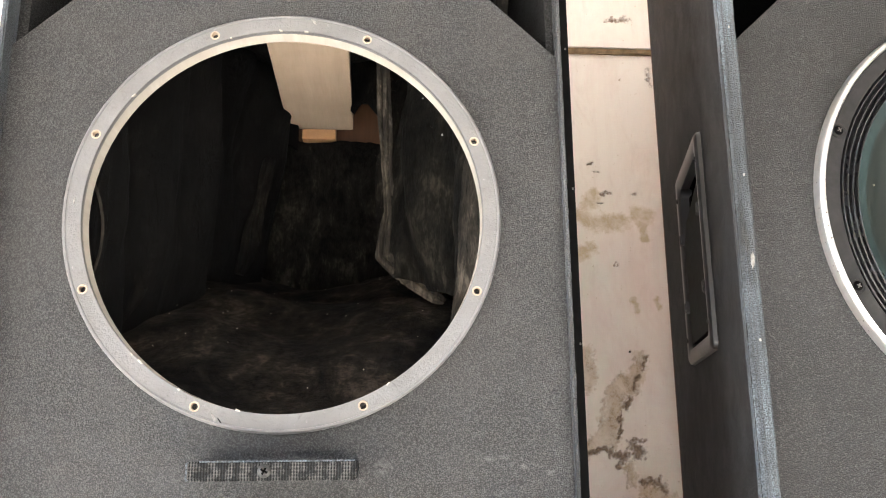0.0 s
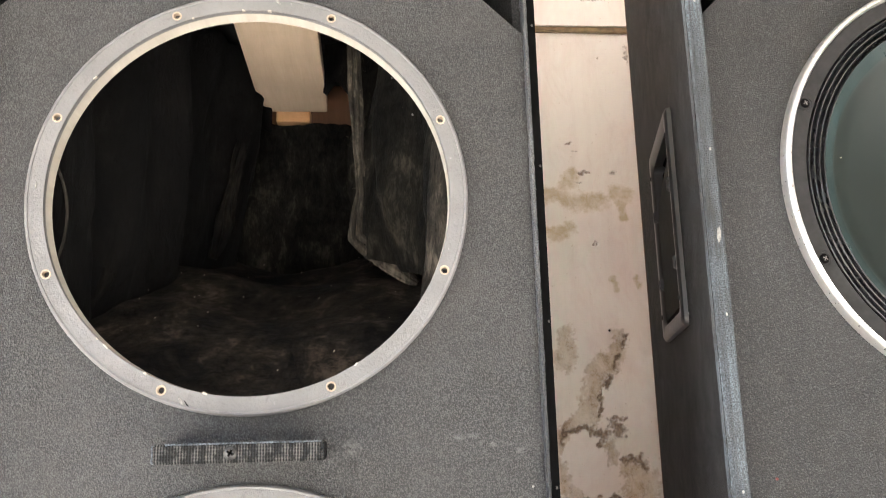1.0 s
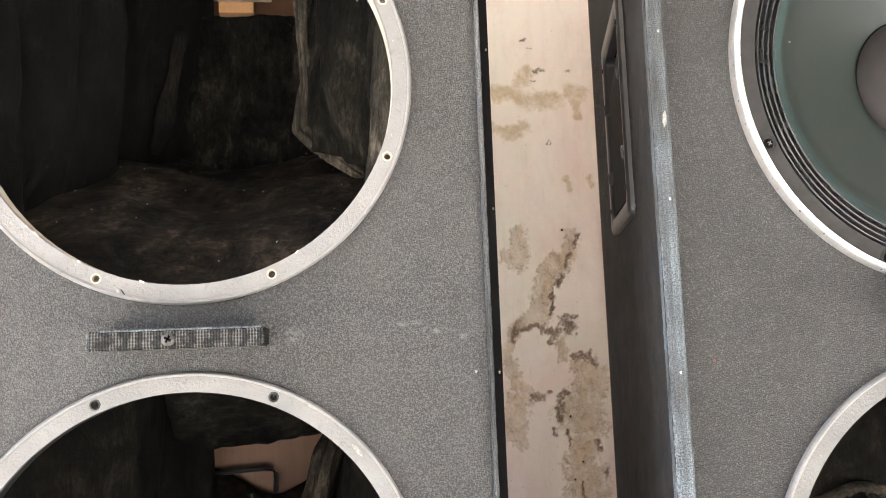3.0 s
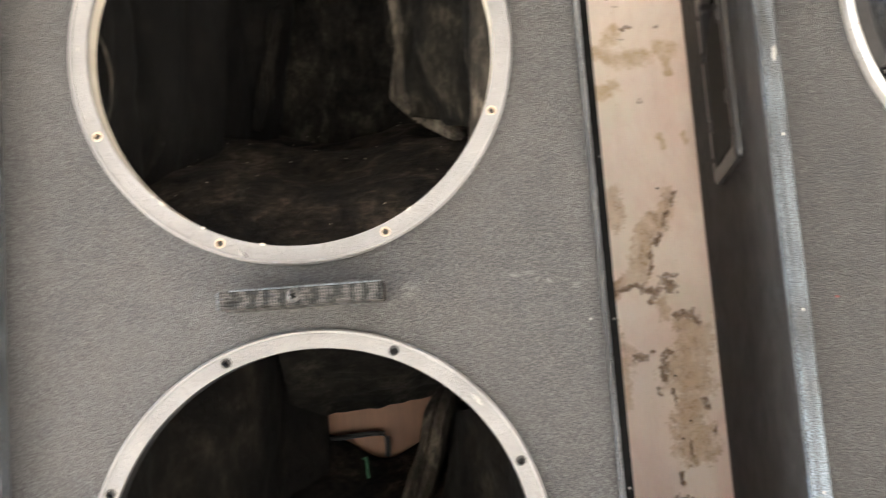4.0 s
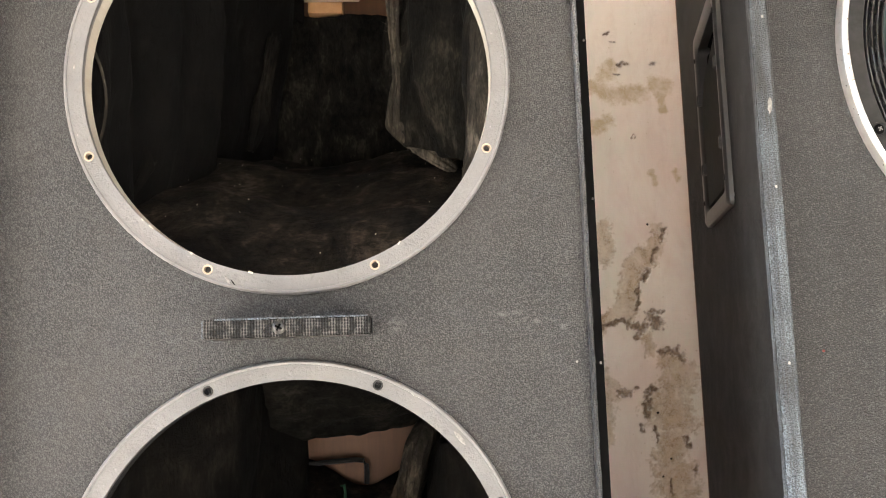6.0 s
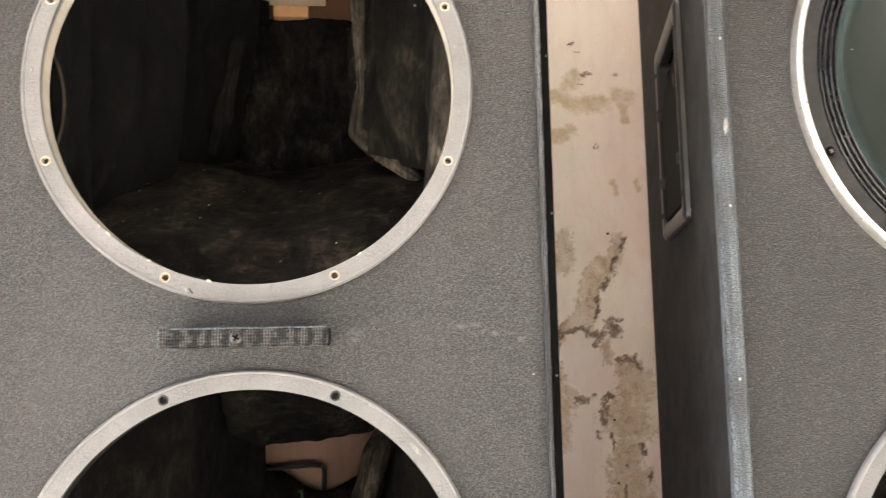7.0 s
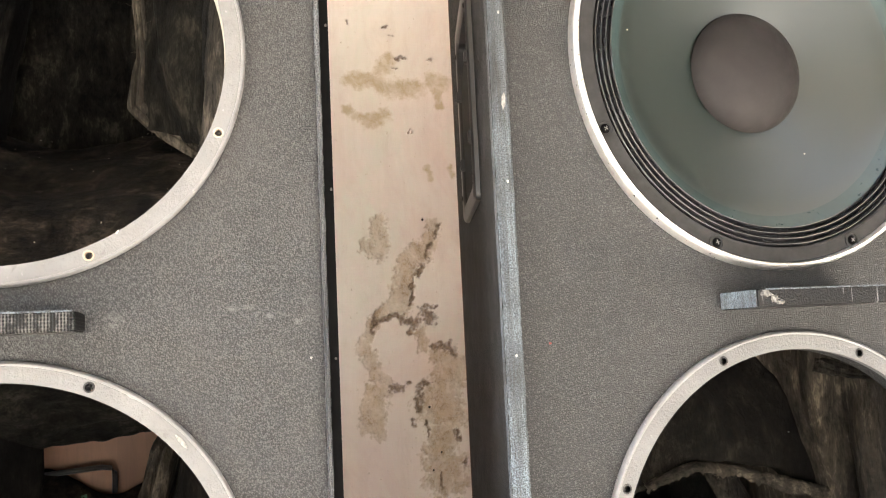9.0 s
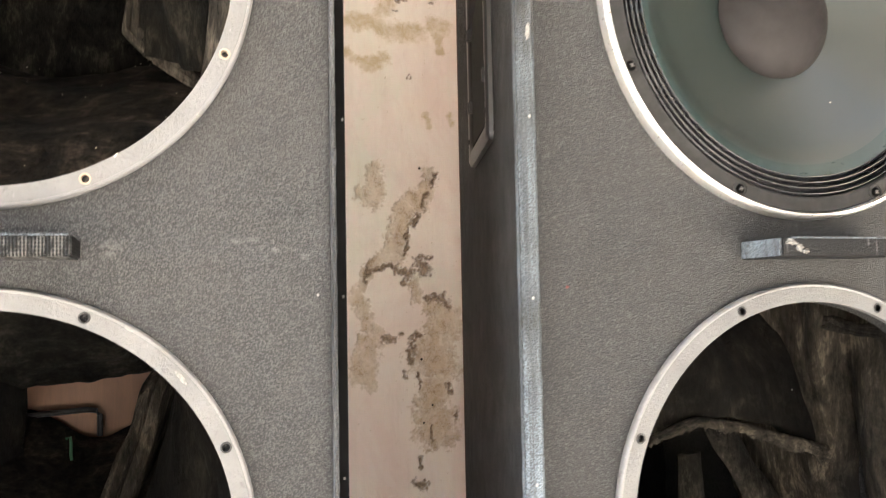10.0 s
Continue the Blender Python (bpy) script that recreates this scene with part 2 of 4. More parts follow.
def batten_paint(name):
    """Ribbed dark paint with dusty squares, as left by a woven grille cloth."""
    n = Nodes(name, 0.75, 0.0, 0.2)
    def wave(scale, axis, wobble):
        w = n.make("ShaderNodeTexWave")
        w.wave_profile, w.bands_direction = "SIN", axis
        w.inputs["Scale"].default_value, w.inputs["Distortion"].default_value = scale, wobble
        w.inputs["Detail"].default_value, w.inputs["Detail Scale"].default_value = 2, 3
        n.link(n.place, w.inputs["Vector"])
        return w.outputs["Fac"]

    square = n.sums("ADD", n.sums("MULTIPLY", wave(20.0, "X", 5.0), 0.36), n.sums("MULTIPLY", n.noise(190, 4, 0.7, (1, 0.05, 1)), 1.1))
    rib = n.ramp(wave(118, "X", 0.8), [(0.35, 0.0), (0.65, 1.0)])
    weft = n.ramp(wave(100, "Z", 1.0), [(0.5, 0.0), (0.8, 0.6)])
    cloth = n.ramp(square, [(0.60, 0.0), (0.84, 1.0)])
    thread = n.sums("MULTIPLY", n.sums("ADD", n.sums("MULTIPLY", rib, 0.7), n.sums("MULTIPLY", weft, 0.5)), cloth)
    col = n.mix(thread, n.mix(rib, (0.003, 0.003, 0.003), (0.012, 0.012, 0.0125)), (0.086, 0.084, 0.080))
    n.put("Base Color", col)
    n.bump(n.sums("ADD", rib, weft), 0.0006, 0.8)
    return n.mat


M_BATTEN = batten_paint("cloth_marked_paint")
M_SCREW = plain("bare_screw_steel", (0.045, 0.044, 0.042), 0.34, 0.6)


def scratched_paint(name):
    """Black paint scraped through in short upright scratches."""
    n = Nodes(name, 0.6, 0.0, 0.15)
    line = n.ramp(n.noise(220, 4, 0.6, (1, 0.1, 0.06)), [(0.60, 0.0), (0.70, 0.8)])
    patch = n.ramp(n.noise(45, 3), [(0.48, 0.0), (0.62, 1.0)])
    n.put("Base Color", n.mix(n.sums("MULTIPLY", line, patch), n.mix(n.noise(12, 4), (0.004, 0.004, 0.0045), (0.012, 0.012, 0.0125)), (0.16, 0.163, 0.163)))
    n.bump(n.noise(420, 3), 0.002, 0.8)
    return n.mat


M_BATTEN_SCRATCHED = scratched_paint("scratched_black_paint")
M_BATTEN_END = worn_edge("worn_batten_end", 0.9)


def plaster():
    """Limewashed plaster: pink and cream coats, ochre damp, flaked patches and gritty render below."""
    n = Nodes("flaking_limewash", 0.85, 0, 0.25)
    pink, cream, green = (0.78, 0.65, 0.585), (0.83, 0.755, 0.68), (0.76, 0.73, 0.63)
    col = n.mix(n.ramp(n.noise(3.6, 6, 0.65, (1, 1, 0.7), 0.8), [(0.40, 0.0), (0.58, 1.0)]), pink, cream)
    col = n.mix(n.ramp(n.noise(7, 6, 0.7, (1, 1, 0.5), 0.5), [(0.50, 0.0), (0.66, 0.9)]), col, green)
    col = n.mix(n.ramp(n.noise(24, 6, 0.75, (1, 1, 0.45), 0.6), [(0.52, 0.0), (0.75, 0.35)]), col, (0.62, 0.49, 0.42))
    streak = n.ramp(n.noise(40, 5, 0.7, (1, 1, 0.06)), [(0.5, 0.0), (0.8, 0.16)])
    col = n.mix(streak, col, (0.50, 0.36, 0.29))
    fine = n.noise(190, 6, 0.72, None, 0.6)
    mid = n.noise(46, 6, 0.7, None, 0.4)
    rag = n.sums("ADD", n.sums("MULTIPLY", n.sums("SUBTRACT", fine, 0.5), 0.45), n.sums("MULTIPLY", n.sums("SUBTRACT", mid, 0.5), 0.45))
    damp = n.ramp(n.sums("ADD", n.attribute("damp"), n.sums("MULTIPLY", rag, 1.4)), [(0.15, 0.0), (0.62, 1.0)])
    col = n.mix(n.sums("MULTIPLY", damp, n.ramp(mid, [(0.3, 0.35), (0.6, 0.9)])), col, (0.53, 0.41, 0.245))
    chips = n.ramp(n.sums("ADD", n.sums("MULTIPLY", fine, 0.8), n.sums("MULTIPLY", mid, 0.4)), [(0.53, 0.0), (0.60, 1.0)])
    worn = n.ramp(n.sums("ADD", n.attribute("flaked"), rag), [(0.22, 0.0), (0.42, 0.7), (0.62, 1.0)])
    flaked = n.sums("MULTIPLY", worn, n.ramp(n.noise(30, 6, 0.7, (1, 1, 0.7), 0.6), [(0.36, 0.42), (0.58, 0.95)]))
    sand = n.mix(n.ramp(mid, [(0.36, 0.0), (0.62, 1.0)]), (0.33, 0.225, 0.13), (0.55, 0.415, 0.265))
    sand = n.mix(n.sums("MULTIPLY", chips, 0.45), sand, (0.66, 0.55, 0.44))
    col = n.mix(flaked, col, sand)
    pit = n.ramp(n.sums("ADD", n.attribute("pit"), n.sums("MULTIPLY", rag, 1.6)), [(0.34, 0.0), (0.52, 0.5), (0.78, 0.95)])
    col = n.mix(pit, col, n.mix(n.ramp(fine, [(0.4, 0.0), (0.62, 1.0)]), (0.15, 0.10, 0.07), (0.36, 0.255, 0.175)))
    hole = n.ramp(n.attribute("dot"), [(0.4, 0.0), (0.55, 1.0)])
    col = n.mix(hole, col, (0.02, 0.016, 0.012))
    col = n.mix(n.ramp(n.sums("ADD", n.attribute("ochre"), rag), [(0.25, 0.0), (0.5, 0.95)]), col, (0.075, 0.060, 0.014))
    n.put("Base Color", col)
    h = n.sums("SUBTRACT", n.sums("MULTIPLY", fine, 0.5), n.sums("ADD", flaked, n.sums("MULTIPLY", pit, 1.5)))
    n.bump(h, 0.0011, 0.8)
    return n.mat


M_PLASTER = plaster()
# Brown stands in for the shadow line below the wall's step.
M_LEDGE = plain("brown_ledge_shadow", (0.25, 0.17, 0.09), 0.85, 0, 0.4, 50, 0.001)


# ---- building blocks ----
def part(name, bm, material, parent=None, label="", smooth=False, m=None):
    """Links a bmesh as one mesh object under a thing or a part."""
    me = bpy.data.meshes.new(name)
    bmesh.ops.recalc_face_normals(bm, faces=bm.faces)
    bm.to_mesh(me)
    bm.free()
    me.materials.append(material)
    if smooth:
        me.shade_smooth()
        me.set_sharp_from_angle(angle=radians(38))
    ob = new(name, me)
    ob.parent = parent
    if m is not None:
        ob.matrix_local = m
    return tagged(ob, label)


def thing(name, m, label, category, group="", kind=""):
    ob = new(name)
    ob.empty_display_size = 0.1
    ob.matrix_world = m
    return tagged(ob, label, category, group, kind)


def box(x0, x1, y0, y1, z0, z1, bevel=0.0, seg=2):
    bm = bmesh.new()
    bmesh.ops.create_cube(bm, size=1, matrix=Matrix.Translation(((x0 + x1) / 2, (y0 + y1) / 2, (z0 + z1) / 2)) @ Matrix.Diagonal((x1 - x0, y1 - y0, z1 - z0, 1)))
    if bevel:
        bmesh.ops.bevel(bm, geom=bm.edges[:], offset=bevel, segments=seg, affect="EDGES")
    return bm


def lathe(profile, n=96, closed=False, cx=0.0, cz=0.0):
    """Turns (radius, depth) pairs round the y axis through (cx, cz)."""
    bm = bmesh.new()
    rows = []
    for r, y in profile:
        if r < 1e-6:
            rows.append([bm.verts.new((cx, y, cz))] * n)
        else:
            rows.append([bm.verts.new((cx + r * math.cos(math.tau * k / n), y, cz + r * math.sin(math.tau * k / n))) for k in range(n)])
    pairs = list(zip(rows, rows[1:])) + ([(rows[-1], rows[0])] if closed else [])
    for a, b in pairs:
        for k in range(n):
            j = (k + 1) % n
            q = list(dict.fromkeys((a[k], a[j], b[j], b[k])))
            if len(q) > 2:
                bm.faces.new(q)
    return bm


def thicken(bm, loops, front, depth):
    """Closes a flat front sheet at y = front to a plate: its copy at the back and walls along the loops."""
    back = {v: bm.verts.new((v.co.x, front + depth, v.co.z)) for v in list(bm.verts)}
    for f in list(bm.faces):
        bm.faces.new([back[v] for v in reversed(f.verts)])
    for loop in loops:
        for a, b in zip(loop, loop[1:] + loop[:1]):
            bm.faces.new((a, b, back[b], back[a]))


def plate_with_hole(bm, outline, cx, cz, r, y, n=96):
    """Faces of a convex plate outline round a round hole. Returns the loops of rim and hole."""
    angles = {round(math.tau * k / n, 6) for k in range(n)}
    for x, z in outline:
        a = math.atan2(z - cz, x - cx) % math.tau
        angles = {b for b in angles if abs(b - a) > 0.02} | {round(a, 6)}
    hole, rim = [], []
    for a in sorted(angles):
        dx, dz = math.cos(a), math.sin(a)
        best = 1e9
        for (x0, z0), (x1, z1) in zip(outline, outline[1:] + outline[:1]):
            ex, ez = x1 - x0, z1 - z0
            det = dx * ez - dz * ex
            if abs(det) < 1e-9:
                continue
            t = ((x0 - cx) * ez - (z0 - cz) * ex) / det
            if t > 0:
                best = min(best, t)
        hole.append(bm.verts.new((cx + r * dx, y, cz + r * dz)))
        rim.append(bm.verts.new((cx + best * dx, y, cz + best * dz)))
    for k in range(len(hole)):
        j = (k + 1) % len(hole)
        bm.faces.new((hole[k], hole[j], rim[j], rim[k]))
    return hole, rim


def bolt_ring(cz, ri, ro, front, depth, bolt_r=0.22, hole=0.0042, m=40):
    """A flat ring with eight drilled holes, softened along its outer edge."""
    bm = bmesh.new()
    cut = {}

    def vert(r, a, y):
        key = (round(r, 5), round(a % math.tau, 5), round(y, 5))
        if key not in cut:
            cut[key] = bm.verts.new((r * math.cos(a), y, cz + r * math.sin(a)))
        return cut[key]

    def skirts(b0, b1):
        """Chamfer, outer wall and inner wall of the arc from b0 to b1."""
        rc, yc = ro + 0.0042, front + 0.0016
        bm.faces.new((vert(ro, b0, front), vert(ro, b1, front), vert(rc, b1, yc), vert(rc, b0, yc)))
        bm.faces.new((vert(rc, b0, yc), vert(rc, b1, yc), vert(rc, b1, front + depth), vert(rc, b0, front + depth)))
        bm.faces.new((vert(ri, b1, front), vert(ri, b0, front), vert(ri, b0, front + depth), vert(ri, b1, front + depth)))

    half, pitch = 0.045, math.tau / 8
    for k in range(8):
        a0 = pitch * (k + 0.5)
        rim, bore = [], []
        for i in range(m):
            p = math.tau * i / m
            c, s = math.cos(p), math.sin(p)
            g = 1 / max(abs(c), abs(s))
            rim.append(((ri + ro) / 2 + s * g * (ro - ri) / 2, a0 - c * g * half))
            bore.append(bm.verts.new(((bolt_r + hole * s) * math.cos(a0 - hole * c / bolt_r), front, cz + (bolt_r + hole * s) * math.sin(a0 - hole * c / bolt_r))))
        deep = [bm.verts.new((v.co.x, front + depth, v.co.z)) for v in bore]
        for i in range(m):
            j = (i + 1) % m
            (r0, b0), (r1, b1) = rim[i], rim[j]
            bm.faces.new((bore[i], bore[j], vert(r1, b1, front), vert(r0, b0, front)))
            bm.faces.new((bore[j], bore[i], deep[i], deep[j]))
            if abs(r0 - ro) < 1e-6 and abs(r1 - ro) < 1e-6:
                skirts(b0, b1)
        n = 14
        for i in range(n):
            b0, b1 = (a0 + half + (pitch - 2 * half) * q / n for q in (i, i + 1))
            bm.faces.new((vert(ri, b0, front), vert(ri, b1, front), vert(ro, b1, front), vert(ro, b0, front)))
            skirts(b0, b1)
    return bm


def ragged_strip(x0, x1, y0, y1, z0, z1, rough=0.0009, seed=0.0, n=260):
    """A long panel edge whose arrises are knocked and uneven, with a rounded front."""
    bm = bmesh.new()
    c = min(0.003, (x1 - x0) * 0.25)
    rows = []
    for k in range(n + 1):
        z = z0 + (z1 - z0) * k / n
        a = rough * (noise.noise((seed, 1, z * 130)) + 0.7 * noise.noise((seed, 4, z * 31)))
        b = rough * (noise.noise((seed, 7, z * 140)) + 0.7 * noise.noise((seed, 9, z * 37)))
        d = 0.5 * rough * noise.noise((seed, 12, z * 90))
        rows.append([bm.verts.new((x, y, z)) for x, y in ((x0 + a, y1), (x0 + a, y0 + c), (x0 + a + c, y0 + d), (x1 + b - c, y0 + d), (x1 + b, y0 + c), (x1 + b, y1))])
    for p, q in zip(rows, rows[1:]):
        for k in range(6):
            bm.faces.new((p[k], p[(k + 1) % 6], q[(k + 1) % 6], q[k]))
    bm.faces.new(rows[0])
    bm.faces.new(rows[-1])
    return bm


def screw_head(x, y, z, r=0.006):
    """A domed cross-head screw that faces the front (-y)."""
    bm = lathe([(0, y - r * 0.45), (r * 0.5, y - r * 0.4), (r * 0.85, y - r * 0.2), (r, y)], 20, False, x, z)
    for a in (0.5, 0.5 + math.pi / 2):
        m = Matrix.Translation((x, y - r * 0.42, z)) @ Matrix.Rotation(a, 4, "Y") @ Matrix.Diagonal((r * 1.1, r * 0.12, r * 0.22, 1))
        bmesh.ops.create_cube(bm, size=1, matrix=m)
    return bm


def sheet(name, at, nu, nv, material, parent=None, amp=0.012, thick=0.012, seed=0.0, label=""):
    """A soft sheet over a patch at(u, v), with lumps and folds and a thickness of its own."""
    bm = bmesh.new()
    grid = []
    for i in range(nu + 1):
        row = []
        for j in range(nv + 1):
            u, v = i / nu, j / nv
            p = Vector(at(u, v))
            q = Vector((p.x * 9 + seed, p.y * 9, p.z * 4))
            p += amp * (noise.noise_vector(q) + 0.45 * noise.noise_vector(q * 2.7) + 0.25 * noise.noise_vector(q * 6.5))
            row.append(bm.verts.new(p))
        grid.append(row)
    for i in range(nu):
        for j in range(nv):
            bm.faces.new((grid[i][j], grid[i + 1][j], grid[i + 1][j + 1], grid[i][j + 1]))
    ob = part(name, bm, material, parent, label, True)
    mod = ob.modifiers.new("thickness", "SOLIDIFY")
    mod.thickness, mod.offset = thick, 0.0
    return ob


def tube(points, r, n=8):
    """A round cord along the points."""
    bm = bmesh.new()
    rows = []
    pts = [Vector(p) for p in points]
    for i, p in enumerate(pts):
        d = (pts[min(i + 1, len(pts) - 1)] - pts[max(i - 1, 0)]).normalized()
        a = d.orthogonal().normalized()
        b = d.cross(a)
        rows.append([bm.verts.new(p + r * (math.cos(math.tau * k / n) * a + math.sin(math.tau * k / n) * b)) for k in range(n)])
    for a, b in zip(rows, rows[1:]):
        for k in range(n):
            bm.faces.new((a[k], a[(k + 1) % n], b[(k + 1) % n], b[k]))
    bm.faces.new(rows[0])
    bm.faces.new(rows[-1])
    return bm


# ---- the place: back wall, floor; unseen roof and walls added to shape light ----
WALL_Y, STEP_Z = 0.745, 1.497


def spaced(stops):
    """Coordinates along an axis from (start, end, step) stretches."""
    out = []
    for a, b, step in stops:
        k = max(1, round((b - a) / step))
        out += [a + (b - a) * i / k for i in range(k)]
    return np.array(out + [stops[-1][1]])


def strokes(X, Z, rows):
    """How deep each place lies in the nearest brush stroke (x0, z0, x1, z1, half width): 0.9 on its line, 0.4 at its rim."""
    f = np.zeros_like(X)
    for x0, z0, x1, z1, r in rows:
        dx, dz = x1 - x0, z1 - z0
        t = np.clip(((X - x0) * dx + (Z - z0) * dz) / max(1e-9, dx * dx + dz * dz), 0, 1)
        d = np.hypot(X - x0 - t * dx, Z - z0 - t * dz) / r
        f = np.maximum(f, np.clip(0.9 - 0.5 * d, 0, 0.9))
    return f


DAMP = (
    (0.463, 1.131, 0.519, 1.132, 0.0132), (0.520, 1.149, 0.538, 1.173, 0.0132), (0.530, 1.121, 0.575, 1.116, 0.0154), (0.575, 1.122, 0.598, 1.117, 0.0120),
    (0.628, 1.135, 0.645, 1.135, 0.0154), (0.632, 1.112, 0.637, 1.083, 0.0084), (0.455, 1.071, 0.471, 1.055, 0.0088), (0.487, 1.047, 0.527, 1.061, 0.0110),
    (0.607, 0.958, 0.612, 0.941, 0.0066), (0.653, 0.960, 0.656, 0.946, 0.0072),
)
OCHRE = (
    (-0.688, 0.930, -0.682, 0.891, 0.0242), (-0.717, 1.005, -0.706, 1.010, 0.0088),
    (-0.697, 0.698, -0.688, 0.654, 0.0176), (-0.707, 0.611, -0.696, 0.579, 0.0176), (-0.747, 0.700, -0.730, 0.705, 0.0132),
)
FLAKED = (
    (0.506, 0.848, 0.510, 0.809, 0.0154), (0.484, 0.804, 0.503, 0.793, 0.0143), (0.612, 0.846, 0.604, 0.801, 0.0132), (0.576, 0.797, 0.592, 0.791, 0.0165),
    (0.564, 0.781, 0.550, 0.737, 0.0187), (0.550, 0.737, 0.542, 0.689, 0.0187), (0.532, 0.695, 0.498, 0.673, 0.0132), (0.492, 0.665, 0.468, 0.613, 0.0099),
    (0.468, 0.613, 0.493, 0.559, 0.0132), (0.493, 0.559, 0.508, 0.548, 0.0100), (0.491, 0.528, 0.478, 0.477, 0.0220), (0.489, 0.476, 0.498, 0.450, 0.0088),
    (0.615, 0.594, 0.654, 0.571, 0.0180), (0.635, 0.550, 0.611, 0.520, 0.0312), (0.599, 0.499, 0.632, 0.486, 0.0308), (0.618, 0.445, 0.605, 0.404, 0.0286),
    (0.626, 0.382, 0.608, 0.362, 0.0286), (0.579, 0.637, 0.583, 0.612, 0.0099), (0.620, 0.387, 0.636, 0.355, 0.0220), (0.608, 0.346, 0.613, 0.335, 0.0077),
)
PIT_MID = (
    (0.622, 0.851, 0.617, 0.823, 0.0044), (0.607, 0.807, 0.598, 0.785, 0.0055), (0.589, 0.769, 0.576, 0.747, 0.0077), (0.569, 0.737, 0.559, 0.694, 0.0044),
    (0.498, 0.668, 0.536, 0.671, 0.0050), (0.492, 0.665, 0.486, 0.642, 0.0055), (0.547, 0.662, 0.591, 0.658, 0.0088), (0.563, 0.651, 0.559, 0.638, 0.0066),
    (0.592, 0.680, 0.602, 0.660, 0.0121), (0.593, 0.692, 0.611, 0.686, 0.0044), (0.600, 0.613, 0.617, 0.617, 0.0066), (0.625, 0.613, 0.641, 0.606, 0.0096),
    (0.634, 0.617, 0.643, 0.593, 0.0066),
)
PIT_LOW = (
    (0.552, 0.545, 0.557, 0.545, 0.0055), (0.518, 0.534, 0.535, 0.533, 0.0088), (0.573, 0.538, 0.571, 0.496, 0.0066), (0.574, 0.541, 0.590, 0.542, 0.0055),
    (0.584, 0.474, 0.585, 0.443, 0.0033), (0.641, 0.449, 0.645, 0.433, 0.0077), (0.657, 0.392, 0.656, 0.387, 0.0044), (0.559, 0.476, 0.559, 0.466, 0.0044),
    (0.603, 0.372, 0.611, 0.341, 0.0033), (0.586, 0.314, 0.586, 0.304, 0.0044), (0.577, 0.271, 0.596, 0.262, 0.0077),
)
PIT_HIGH = (
    (0.459, 1.249, 0.460, 1.247, 0.0038), (0.530, 1.241, 0.539, 1.242, 0.0033), (0.538, 1.228, 0.548, 1.224, 0.0028), (0.574, 1.036, 0.574, 1.031, 0.0036),
    (0.617, 1.180, 0.624, 1.180, 0.0036), (0.555, 1.181, 0.572, 1.179, 0.0030), (0.543, 1.158, 0.556, 1.157, 0.0033), (0.665, 1.456, 0.671, 1.420, 0.0060),
    (0.579, 1.558, 0.600, 1.559, 0.0072), (0.600, 1.556, 0.625, 1.562, 0.0084), (0.579, 1.038, 0.580, 1.031, 0.0030),
)
DOT = (
    (0.591, 0.497, 0.591, 0.497, 0.0028), (0.611, 0.411, 0.611, 0.411, 0.0024), (0.594, 0.379, 0.594, 0.379, 0.0024), (0.593, 0.857, 0.593, 0.856, 0.0024),
)


